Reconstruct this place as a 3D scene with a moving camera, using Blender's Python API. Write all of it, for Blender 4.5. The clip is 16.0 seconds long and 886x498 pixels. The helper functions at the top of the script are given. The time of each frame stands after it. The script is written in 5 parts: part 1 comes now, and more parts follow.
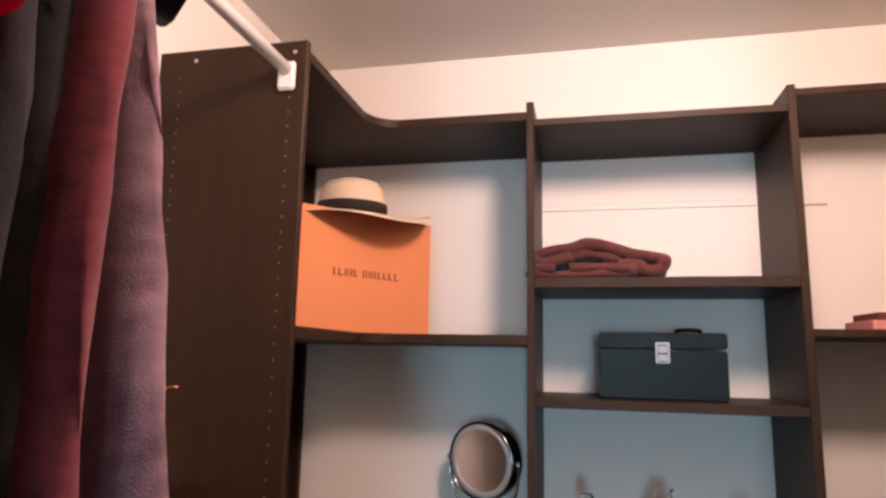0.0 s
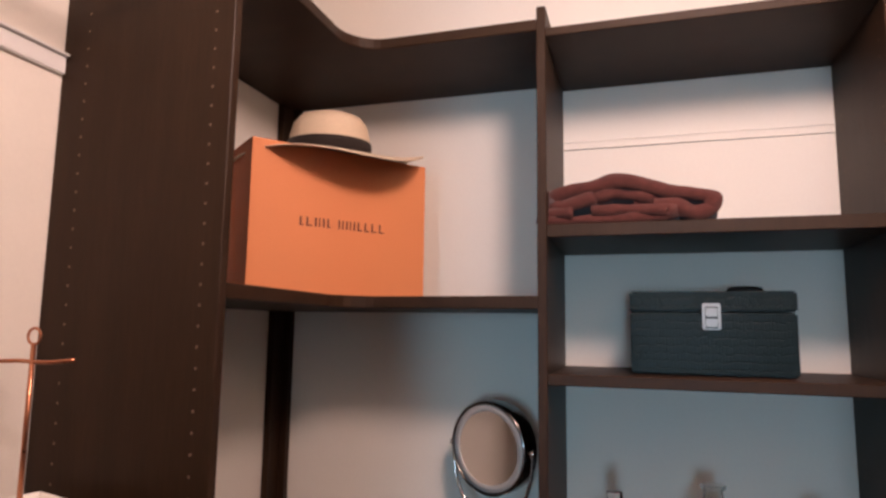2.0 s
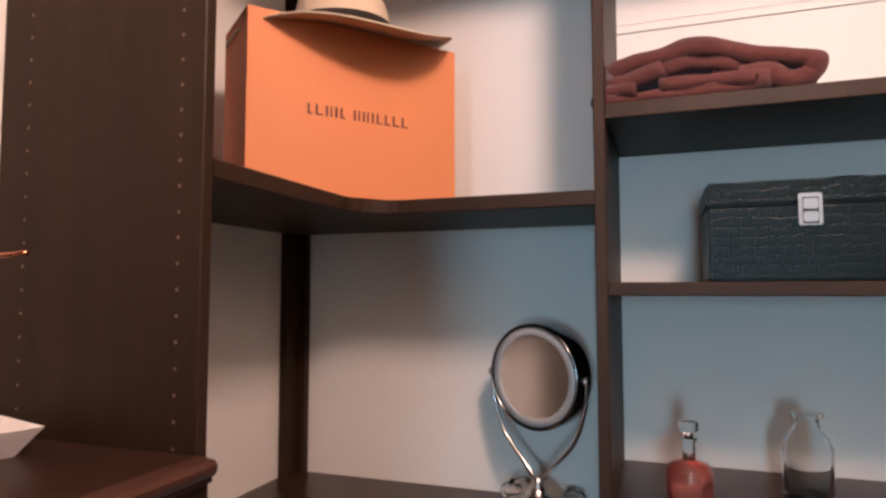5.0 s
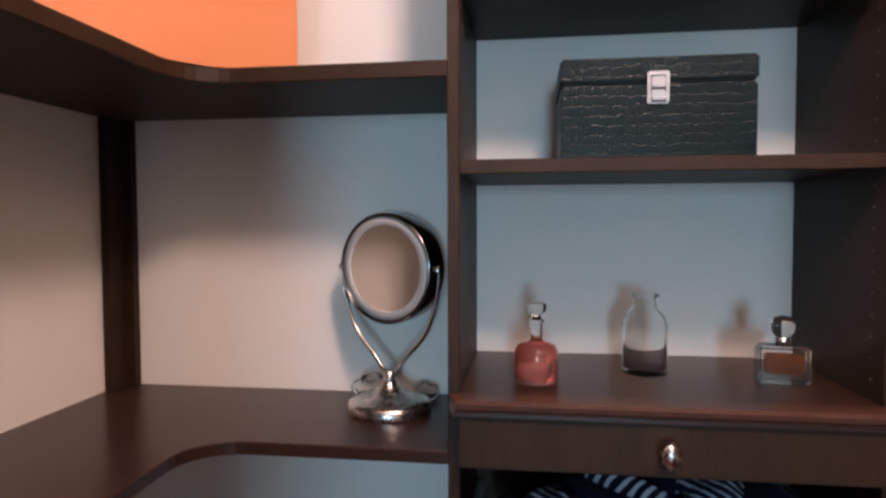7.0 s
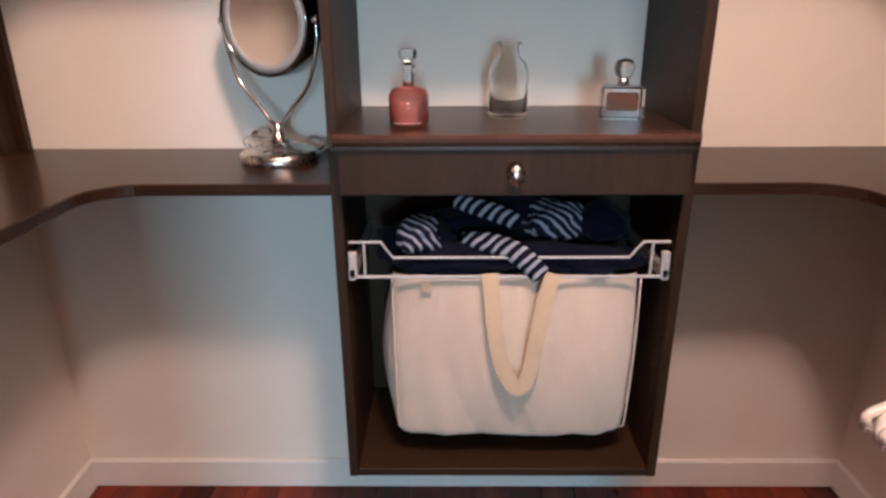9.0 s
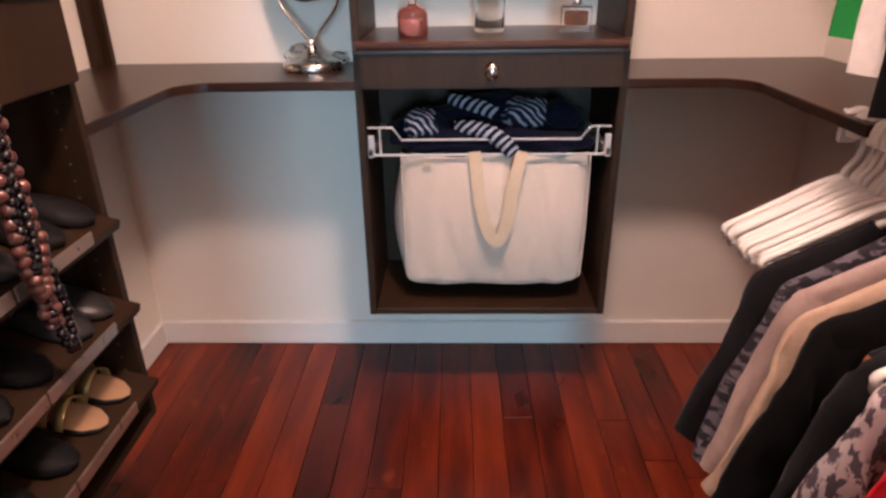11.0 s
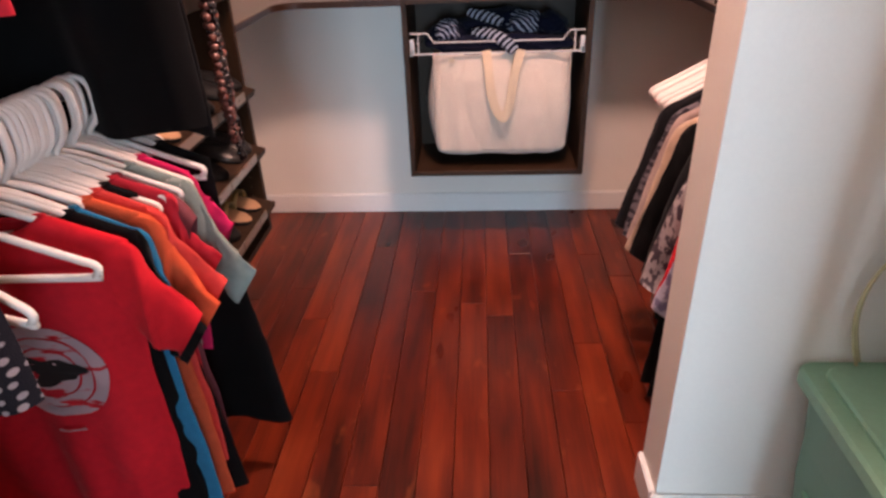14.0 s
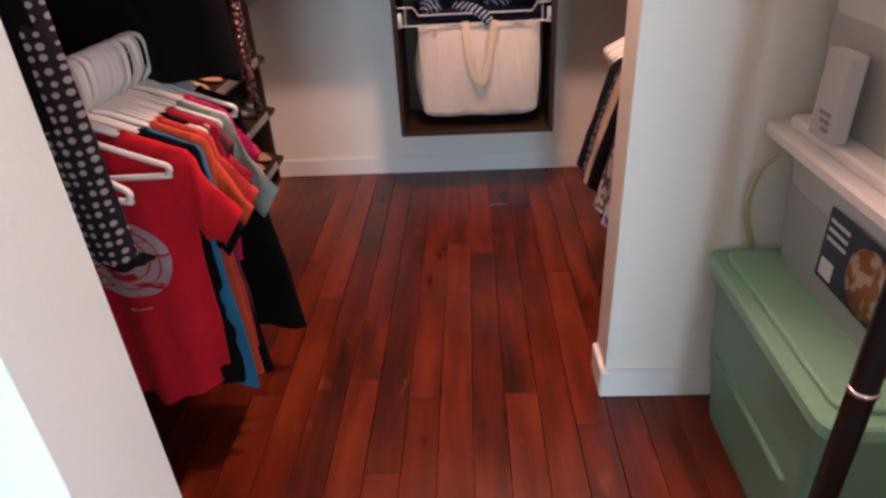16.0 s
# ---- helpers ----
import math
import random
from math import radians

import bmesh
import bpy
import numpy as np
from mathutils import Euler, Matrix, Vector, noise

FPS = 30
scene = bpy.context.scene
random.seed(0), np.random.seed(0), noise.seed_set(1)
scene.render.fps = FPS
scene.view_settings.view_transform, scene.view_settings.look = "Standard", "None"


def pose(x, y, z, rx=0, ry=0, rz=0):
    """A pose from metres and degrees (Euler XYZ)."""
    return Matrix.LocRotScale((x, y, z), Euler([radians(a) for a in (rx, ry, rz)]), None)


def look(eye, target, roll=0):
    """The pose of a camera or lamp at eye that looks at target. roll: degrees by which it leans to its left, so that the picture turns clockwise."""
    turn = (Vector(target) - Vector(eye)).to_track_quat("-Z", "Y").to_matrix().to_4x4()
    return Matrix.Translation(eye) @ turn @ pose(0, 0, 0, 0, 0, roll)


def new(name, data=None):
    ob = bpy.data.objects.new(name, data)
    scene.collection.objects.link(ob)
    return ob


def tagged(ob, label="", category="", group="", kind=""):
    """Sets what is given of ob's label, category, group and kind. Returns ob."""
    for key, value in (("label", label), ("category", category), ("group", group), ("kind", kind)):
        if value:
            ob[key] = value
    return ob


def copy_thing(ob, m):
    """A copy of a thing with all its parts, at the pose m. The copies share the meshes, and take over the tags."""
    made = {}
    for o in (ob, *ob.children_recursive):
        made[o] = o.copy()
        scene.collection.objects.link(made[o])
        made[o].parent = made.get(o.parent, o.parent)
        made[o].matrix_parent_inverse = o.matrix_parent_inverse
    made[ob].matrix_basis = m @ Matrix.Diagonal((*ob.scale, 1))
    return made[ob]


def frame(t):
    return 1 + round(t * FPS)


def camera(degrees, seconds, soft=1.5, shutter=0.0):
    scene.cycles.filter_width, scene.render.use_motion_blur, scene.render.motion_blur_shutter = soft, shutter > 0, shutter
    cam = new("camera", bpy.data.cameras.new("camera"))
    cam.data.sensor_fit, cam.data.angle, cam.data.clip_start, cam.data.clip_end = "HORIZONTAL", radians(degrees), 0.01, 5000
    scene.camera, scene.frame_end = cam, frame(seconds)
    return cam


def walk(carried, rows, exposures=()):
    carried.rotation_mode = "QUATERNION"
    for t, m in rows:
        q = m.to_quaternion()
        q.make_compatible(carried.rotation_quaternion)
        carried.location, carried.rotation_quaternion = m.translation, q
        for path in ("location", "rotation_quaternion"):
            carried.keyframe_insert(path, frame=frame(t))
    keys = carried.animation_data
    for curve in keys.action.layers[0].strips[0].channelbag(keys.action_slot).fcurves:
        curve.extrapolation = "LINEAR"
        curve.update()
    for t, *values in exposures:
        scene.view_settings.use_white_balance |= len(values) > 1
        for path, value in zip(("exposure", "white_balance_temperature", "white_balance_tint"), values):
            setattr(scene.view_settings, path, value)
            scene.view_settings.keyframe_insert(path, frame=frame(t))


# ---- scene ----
cam = camera(69.9, 16.0, soft=2.7)
PATH = [
    (0, (-0.182, -1.923, 1.497), (-0.616, 0.001, 1.826), 1.1),
    (0.5, (-0.189, -1.825, 1.494), (-0.624, 0.102, 1.804), 1.2),
    (1, (-0.175, -1.746, 1.503), (-0.615, 0.183, 1.798), 1.2),
    (1.5, (-0.149, -1.66, 1.5), (-0.634, 0.26, 1.783), 1.0),
    (2, (-0.132, -1.594, 1.481), (-0.717, 0.302, 1.731), 0.8),
    (2.5, (-0.122, -1.558, 1.467), (-0.805, 0.307, 1.706), 0.8),
    (3, (-0.127, -1.532, 1.455), (-0.893, 0.299, 1.7), 0.5),
    (5.5, (-0.222, -1.363, 1.361), (-0.804, 0.549, 1.451), 0.0),
    (6, (-0.212, -1.344, 1.34), (-0.686, 0.598, 1.393), 0.2),
    (6.5, (-0.2, -1.325, 1.319), (-0.572, 0.64, 1.341), 0.2),
    (7, (-0.198, -1.302, 1.301), (-0.468, 0.678, 1.214), -0.2),
    (7.5, (-0.183, -1.284, 1.265), (-0.36, 0.689, 0.987), -0.4),
    (8, (-0.178, -1.295, 1.24), (-0.246, 0.649, 0.776), -0.2),
    (8.5, (-0.145, -1.36, 1.234), (-0.164, 0.561, 0.675), -0.0),
    (9, (-0.113, -1.426, 1.221), (-0.131, 0.451, 0.529), -0.3),
    (11.5, (-0.079, -1.961, 1.2), (-0.145, -0.154, 0.344), -1.2),
    (12, (-0.087, -2.054, 1.218), (-0.171, -0.268, 0.323), -1.6),
    (12.5, (-0.115, -2.192, 1.208), (-0.19, -0.414, 0.296), -1.7),
    (13, (-0.112, -2.302, 1.233), (-0.19, -0.544, 0.283), -1.4),
    (13.5, (-0.087, -2.449, 1.228), (-0.185, -0.696, 0.271), -2.2),
    (14, (-0.060, -2.576, 1.236), (-0.179, -0.833, 0.264), -2.3),
    (14.5, (-0.06, -2.667, 1.225), (-0.189, -0.925, 0.25), -2.3),
    (15, (-0.058, -2.779, 1.228), (-0.191, -1.043, 0.245), -2.8),
    (15.5, (-0.047, -2.853, 1.238), (-0.17, -1.12, 0.248), -3.0),
    (16, (-0.025, -2.933, 1.235), (-0.124, -1.201, 0.24), -3.3),
]
walk(cam, [(t, look(eye, target, roll)) for t, eye, target, roll in PATH],
     exposures=[(0, -0.14, 6450, 11), (1, -0.04, 6450, 11), (1.5, -0.44, 6400, 10), (2, -0.42, 6400, 10), (3, -0.36, 6400, 10), (5.5, -0.06, 6250, 9), (6.5, 0.04, 6150, 9), (7.5, 0.12, 6350, 10), (8, 0.38, 6500, 10), (9, 0.44, 6700, 11),
                (11.5, 0.56, 6700, 15), (13, 0.52, 6900, 19), (14, 0.66, 7250, 25), (14.5, 0.80, 7350, 26), (15, 0.40, 7550, 27), (15.5, 0.24, 7550, 26), (16, 0.26, 7450, 25)])

# ---- light ----
LAMP = (0.08, -1.27, 2.33)
world = bpy.data.worlds.new("world")
scene.world = world
world.use_nodes = True
_wn = world.node_tree
_sky = _wn.nodes.new("ShaderNodeTexSky")
_sky.sky_type, _sky.sun_disc, _sky.sun_elevation, _sky.sun_rotation = "NISHITA", False, radians(40), radians(200)
_wn.links.new(_sky.outputs[0], _wn.nodes["Background"].inputs[0])
_wn.nodes["Background"].inputs[1].default_value = 0.12


def lamp(name, kind, power, colour, m, size=0.1, size_y=None):
    data = bpy.data.lights.new(name, kind)
    data.energy, data.color = power, colour
    if kind == "AREA":
        data.shape, data.size, data.size_y = "RECTANGLE", size, size_y or size
    else:
        data.shadow_soft_size = size
    ob = new(name, data)
    ob.matrix_world = m
    return ob


ceiling_bulb = lamp("ceiling_bulb", "POINT", 73, (1.0, 0.695, 0.615), Matrix.Translation(LAMP), 0.11)
window_light = lamp("window_light", "AREA", 112, (0.43, 0.74, 1.0), look((0.22, -6.72, 1.30), (0.15, -1.0, 1.20)), 0.60, 1.2)
side_window_light = lamp("side_window_light", "AREA", 58, (0.46, 0.76, 1.0), look((1.44, -4.95, 1.35), (-0.5, -2.4, 0.75)), 1.0, 1.2)

# ---- materials ----


def material(name, colour, rough=0.6, metal=0.0, noise_scale=30.0, vary=0.12, bump=0.05, bump_scale=None, coarse=2.0, stretch=(1, 1, 1),
             island=0.0, coat=0.0, transmission=0.0, ior=1.45, spec=0.5, sheen=0.0, alpha=1.0, coords="Object", rough_vary=0.08):
    mat = bpy.data.materials.new(name)
    mat.use_nodes = True
    nt = mat.node_tree
    b = nt.nodes["Principled BSDF"]
    tc = nt.nodes.new("ShaderNodeTexCoord")
    mp = nt.nodes.new("ShaderNodeMapping")
    mp.inputs["Scale"].default_value = stretch
    nt.links.new(tc.outputs[coords], mp.inputs[0])
    if island:
        shift, own = nt.nodes.new("ShaderNodeVectorMath"), nt.nodes.new("ShaderNodeObjectInfo")
        far_off = nt.nodes.new("ShaderNodeMath")
        far_off.operation, far_off.inputs[1].default_value = "MULTIPLY", 73.0
        nt.links.new(own.outputs["Random"], far_off.inputs[0])
        nt.links.new(tc.outputs[coords], shift.inputs[0])
        nt.links.new(far_off.outputs[0], shift.inputs[1])
        nt.links.new(shift.outputs[0], mp.inputs[0])
    fine, big = nt.nodes.new("ShaderNodeTexNoise"), nt.nodes.new("ShaderNodeTexNoise")
    fine.inputs["Scale"].default_value, fine.inputs["Detail"].default_value = noise_scale, 6
    big.inputs["Scale"].default_value, big.inputs["Detail"].default_value = coarse, 3
    for n in (fine, big):
        nt.links.new(mp.outputs[0], n.inputs["Vector"])
    mix = nt.nodes.new("ShaderNodeMath")
    mix.operation = "ADD"
    nt.links.new(fine.outputs[0], mix.inputs[0])
    nt.links.new(big.outputs[0], mix.inputs[1])
    last = mix.outputs[0]
    lo, hi = 0.55, 1.45
    if island:
        oi = nt.nodes.new("ShaderNodeObjectInfo")
        mul = nt.nodes.new("ShaderNodeMath")
        mul.operation, mul.inputs[1].default_value, mul.inputs[2].default_value = "MULTIPLY_ADD", island, -island / 2
        nt.links.new(oi.outputs["Random"], mul.inputs[0])
        add = nt.nodes.new("ShaderNodeMath")
        nt.links.new(last, add.inputs[0])
        nt.links.new(mul.outputs[0], add.inputs[1])
        last = add.outputs[0]
    ramp = nt.nodes.new("ShaderNodeMapRange")
    ramp.inputs[1].default_value, ramp.inputs[2].default_value = lo, hi
    ramp.inputs[3].default_value, ramp.inputs[4].default_value = 1 - vary, 1 + vary
    ramp.clamp = False
    nt.links.new(last, ramp.inputs[0])
    col = nt.nodes.new("ShaderNodeVectorMath")
    col.operation = "SCALE"
    col.inputs[0].default_value = colour
    nt.links.new(ramp.outputs[0], col.inputs["Scale"])
    nt.links.new(col.outputs[0], b.inputs["Base Color"])
    rr = nt.nodes.new("ShaderNodeMapRange")
    rr.inputs[3].default_value, rr.inputs[4].default_value = max(0.02, rough - rough_vary), min(1, rough + rough_vary)
    nt.links.new(fine.outputs[0], rr.inputs[0])
    nt.links.new(rr.outputs[0], b.inputs["Roughness"])
    b.inputs["Metallic"].default_value = metal
    b.inputs["IOR"].default_value = ior
    b.inputs["Specular IOR Level"].default_value = spec
    b.inputs["Coat Weight"].default_value = coat
    b.inputs["Coat Roughness"].default_value = 0.15
    b.inputs["Transmission Weight"].default_value = transmission
    b.inputs["Sheen Weight"].default_value = sheen
    b.inputs["Alpha"].default_value = alpha
    if bump:
        bn = nt.nodes.new("ShaderNodeTexNoise")
        bn.inputs["Scale"].default_value, bn.inputs["Detail"].default_value = bump_scale or noise_scale * 2, 4
        nt.links.new(mp.outputs[0], bn.inputs["Vector"])
        bp = nt.nodes.new("ShaderNodeBump")
        bp.inputs["Strength"].default_value, bp.inputs["Distance"].default_value = bump, 0.01
        nt.links.new(bn.outputs[0], bp.inputs["Height"])
        nt.links.new(bp.outputs[0], b.inputs["Normal"])
    return mat


def fabric(name, colour, vary=0.18, sheen=0.04, scale=60):
    return material(name, colour, 0.9, 0, scale, vary, 0.10, 800, 6, sheen=sheen, spec=0.1)


def pattern(name, dark, light, scale, cut, kind="VORONOI", stretch=(1, 1, 1), rough=0.85, loose=0.55):
    """A two-colour printed cloth or embossed surface."""
    mat = material(name, dark, rough, 0, 60, 0.15, 0.3, 400, 6, spec=0.2)
    nt = mat.node_tree
    b = nt.nodes["Principled BSDF"]
    tc, mp = nt.nodes.new("ShaderNodeTexCoord"), nt.nodes.new("ShaderNodeMapping")
    mp.inputs["Scale"].default_value = stretch
    nt.links.new(tc.outputs["Object"], mp.inputs[0])
    if kind == "VORONOI":
        tex = nt.nodes.new("ShaderNodeTexVoronoi")
        tex.inputs["Scale"].default_value, tex.inputs["Randomness"].default_value = scale, loose
        out = tex.outputs["Distance"]
    elif kind == "WAVE":
        tex = nt.nodes.new("ShaderNodeTexWave")
        tex.bands_direction = "DIAGONAL"
        tex.inputs["Scale"].default_value, tex.inputs["Distortion"].default_value, tex.inputs["Detail"].default_value = scale, 2.2 if scale > 20 else 9.0, 2
        out = tex.outputs[1]
    else:
        tex = nt.nodes.new("ShaderNodeTexNoise")
        tex.inputs["Scale"].default_value, tex.inputs["Detail"].default_value = scale, 3
        out = tex.outputs[0]
    nt.links.new(mp.outputs[0], tex.inputs["Vector"])
    ramp = nt.nodes.new("ShaderNodeValToRGB")
    ramp.color_ramp.elements[0].position, ramp.color_ramp.elements[1].position = cut, cut + 0.06
    ramp.color_ramp.elements[0].color, ramp.color_ramp.elements[1].color = (*light, 1), (*dark, 1)
    nt.links.new(out, ramp.inputs[0])
    nt.links.new(ramp.outputs[0], b.inputs["Base Color"])
    return mat


M = {}
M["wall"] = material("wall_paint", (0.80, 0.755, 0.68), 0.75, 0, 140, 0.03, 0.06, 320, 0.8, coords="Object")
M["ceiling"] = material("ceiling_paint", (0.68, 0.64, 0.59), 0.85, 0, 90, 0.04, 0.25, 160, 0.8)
M["trim"] = material("trim_paint", (0.80, 0.78, 0.74), 0.4, 0, 60, 0.03, 0.02, 200, 1.5)
M["wood"] = material("dark_melamine", (0.0310, 0.0160, 0.0082), 0.48, 0, 34, 0.35, 0.06, 300, 3, (6, 6, 0.5), spec=0.22)
M["counter"] = material("dark_counter", (0.030, 0.0135, 0.0080), 0.30, 0, 30, 0.30, 0.0, 260, 3, (0.6, 5, 5), spec=0.42, rough_vary=0.02)
# mouldings: counter brown brightened and reddened, the bulb's highlight put into the colour
M["edge"] = material("highlit_edge_band", (0.062, 0.027, 0.018), 0.34, 0, 40, 0.2, 0.04, 200, 3, spec=0.5)
M["subfloor"] = material("floor_joint", (0.010, 0.004, 0.003), 0.8, 0, 40, 0.2, 0.1)
M["peg"] = material("peg_hole", (0.15, 0.10, 0.07), 0.7, 0, 60, 0.1, 0)
M["lip"] = material("bronze_lip", (0.58, 0.46, 0.39), 0.30, 0.85, 60, 0.1, 0.03)
M["white_metal"] = material("white_coated_steel", (0.76, 0.75, 0.73), 0.35, 0, 60, 0.04, 0.02)
M["steel"] = material("brushed_nickel", (0.62, 0.58, 0.54), 0.27, 1.0, 80, 0.08, 0.03, 300)
M["chrome"] = material("chrome", (0.55, 0.53, 0.51), 0.14, 1.0, 60, 0.04, 0.0)
M["latch"] = material("worn_nickel", (0.30, 0.295, 0.285), 0.46, 0.8, 80, 0.15, 0.03)
M["rim_chrome"] = material("dark_chrome", (0.24, 0.23, 0.22), 0.12, 1.0, 60, 0.04, 0.0)
M["mirror"] = material("mirror_glass", (0.86, 0.86, 0.86), 0.03, 1.0, 40, 0.01, 0, rough_vary=0.01)
M["black_gloss"] = material("black_gloss", (0.012, 0.012, 0.013), 0.15, 0, 60, 0.1, 0.0, coat=0.5)
M["glass"] = material("clear_glass", (0.93, 0.95, 0.95), 0.03, 0, 50, 0.01, 0, transmission=1.0, ior=1.46, rough_vary=0.01)
M["thin_glass"] = material("thin_glass", (0.93, 0.95, 0.95), 0.03, 0, 50, 0.01, 0, transmission=1.0, ior=1.09, rough_vary=0.01)
M["pink_liquid"] = material("pink_liquid", (0.78, 0.24, 0.19), 0.08, 0, 40, 0.05, 0, transmission=0.75, ior=1.36)
M["amber_liquid"] = material("amber_liquid", (0.30, 0.085, 0.022), 0.08, 0, 40, 0.05, 0, transmission=0.55, ior=1.36)
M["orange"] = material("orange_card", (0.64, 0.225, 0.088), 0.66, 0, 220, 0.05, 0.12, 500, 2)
# same card, darkened for gussets and base: side shade put into the colour
M["orange_shaded"] = material("orange_card_shaded", (0.55, 0.15, 0.05), 0.65, 0, 220, 0.05, 0.12, 500, 2)
M["print"] = material("brown_print", (0.13, 0.035, 0.02), 0.5, 0, 60, 0.05, 0)
M["straw"] = material("pale_straw", (0.66, 0.53, 0.38), 0.75, 0, 240, 0.12, 0.5, 380, 5)
M["ribbon"] = fabric("dark_ribbon", (0.028, 0.022, 0.020))
M["canvas"] = material("cotton_canvas", (0.70, 0.57, 0.465), 0.9, 0, 160, 0.07, 0.5, 700, 4, sheen=0.2)
M["strap"] = material("cotton_webbing", (0.64, 0.49, 0.34), 0.9, 0, 120, 0.10, 0.5, 600, 5, sheen=0.2)
M["wire"] = material("white_wire", (0.52, 0.51, 0.50), 0.3, 0.2, 60, 0.04, 0.0)
M["plastic_white"] = material("white_plastic", (0.74, 0.71, 0.68), 0.38, 0, 50, 0.04, 0.03)
M["plastic_green"] = material("sage_plastic", (0.155, 0.305, 0.215), 0.42, 0, 90, 0.08, 0.06, 150, 2)
M["plastic_lid"] = material("pale_sage_plastic", (0.22, 0.42, 0.285), 0.40, 0, 90, 0.08, 0.06, 150, 2)
M["plastic_clear"] = material("cloudy_plastic", (0.50, 0.50, 0.48), 0.35, 0, 60, 0.06, 0.04, 120, 3, transmission=0.25)
M["black_metal"] = material("black_tube", (0.007, 0.0065, 0.0065), 0.42, 0.0, 60, 0.1, 0.02)
M["yellow_cord"] = material("yellow_cord", (0.48, 0.43, 0.24), 0.6, 0, 90, 0.1, 0.1)
M["copper"] = material("copper_wire", (0.50, 0.21, 0.12), 0.3, 1.0, 60, 0.1, 0)
M["ceramic"] = material("white_ceramic", (0.82, 0.79, 0.75), 0.3, 0, 50, 0.03, 0.02)
M["bead"] = material("mauve_bead", (0.135, 0.050, 0.042), 0.20, 0.15, 40, 0.3, 0, island=0.6, coat=0.5)
M["bead_dark"] = material("smoky_bead", (0.014, 0.009, 0.011), 0.13, 0.3, 40, 0.3, 0, island=0.5, coat=0.5)
M["hanger_wood"] = material("varnished_wood", (0.33, 0.11, 0.04), 0.35, 0, 30, 0.25, 0.05, 100, 3, (1, 8, 8))


def stripes_material():
    return pattern("navy_stripes", (0.007, 0.009, 0.024), (0.28, 0.31, 0.38), 26, 0.24, "WAVE")


def croc_material():
    mat = material("crocodile_leatherette", (0.0052, 0.0118, 0.0128), 0.36, 0, 40, 0.2, 0.0, 100, 3, spec=0.16)
    nt = mat.node_tree
    tc, mp, vo, bp = (nt.nodes.new(k) for k in ("ShaderNodeTexCoord", "ShaderNodeMapping", "ShaderNodeTexVoronoi", "ShaderNodeBump"))
    mp.inputs["Scale"].default_value = (1.5, 1.5, 0.62)
    vo.feature = "DISTANCE_TO_EDGE"
    vo.inputs["Scale"].default_value, vo.inputs["Randomness"].default_value = 104, 0.40
    bp.inputs["Strength"].default_value, bp.inputs["Distance"].default_value = 0.30, 0.002
    nt.links.new(tc.outputs["Object"], mp.inputs[0])
    nt.links.new(mp.outputs[0], vo.inputs["Vector"])
    cut = nt.nodes.new("ShaderNodeMapRange")
    cut.inputs[2].default_value = 0.12
    nt.links.new(vo.outputs["Distance"], cut.inputs[0])
    nt.links.new(cut.outputs[0], bp.inputs["Height"])
    nt.links.new(bp.outputs[0], nt.nodes["Principled BSDF"].inputs["Normal"])
    return mat


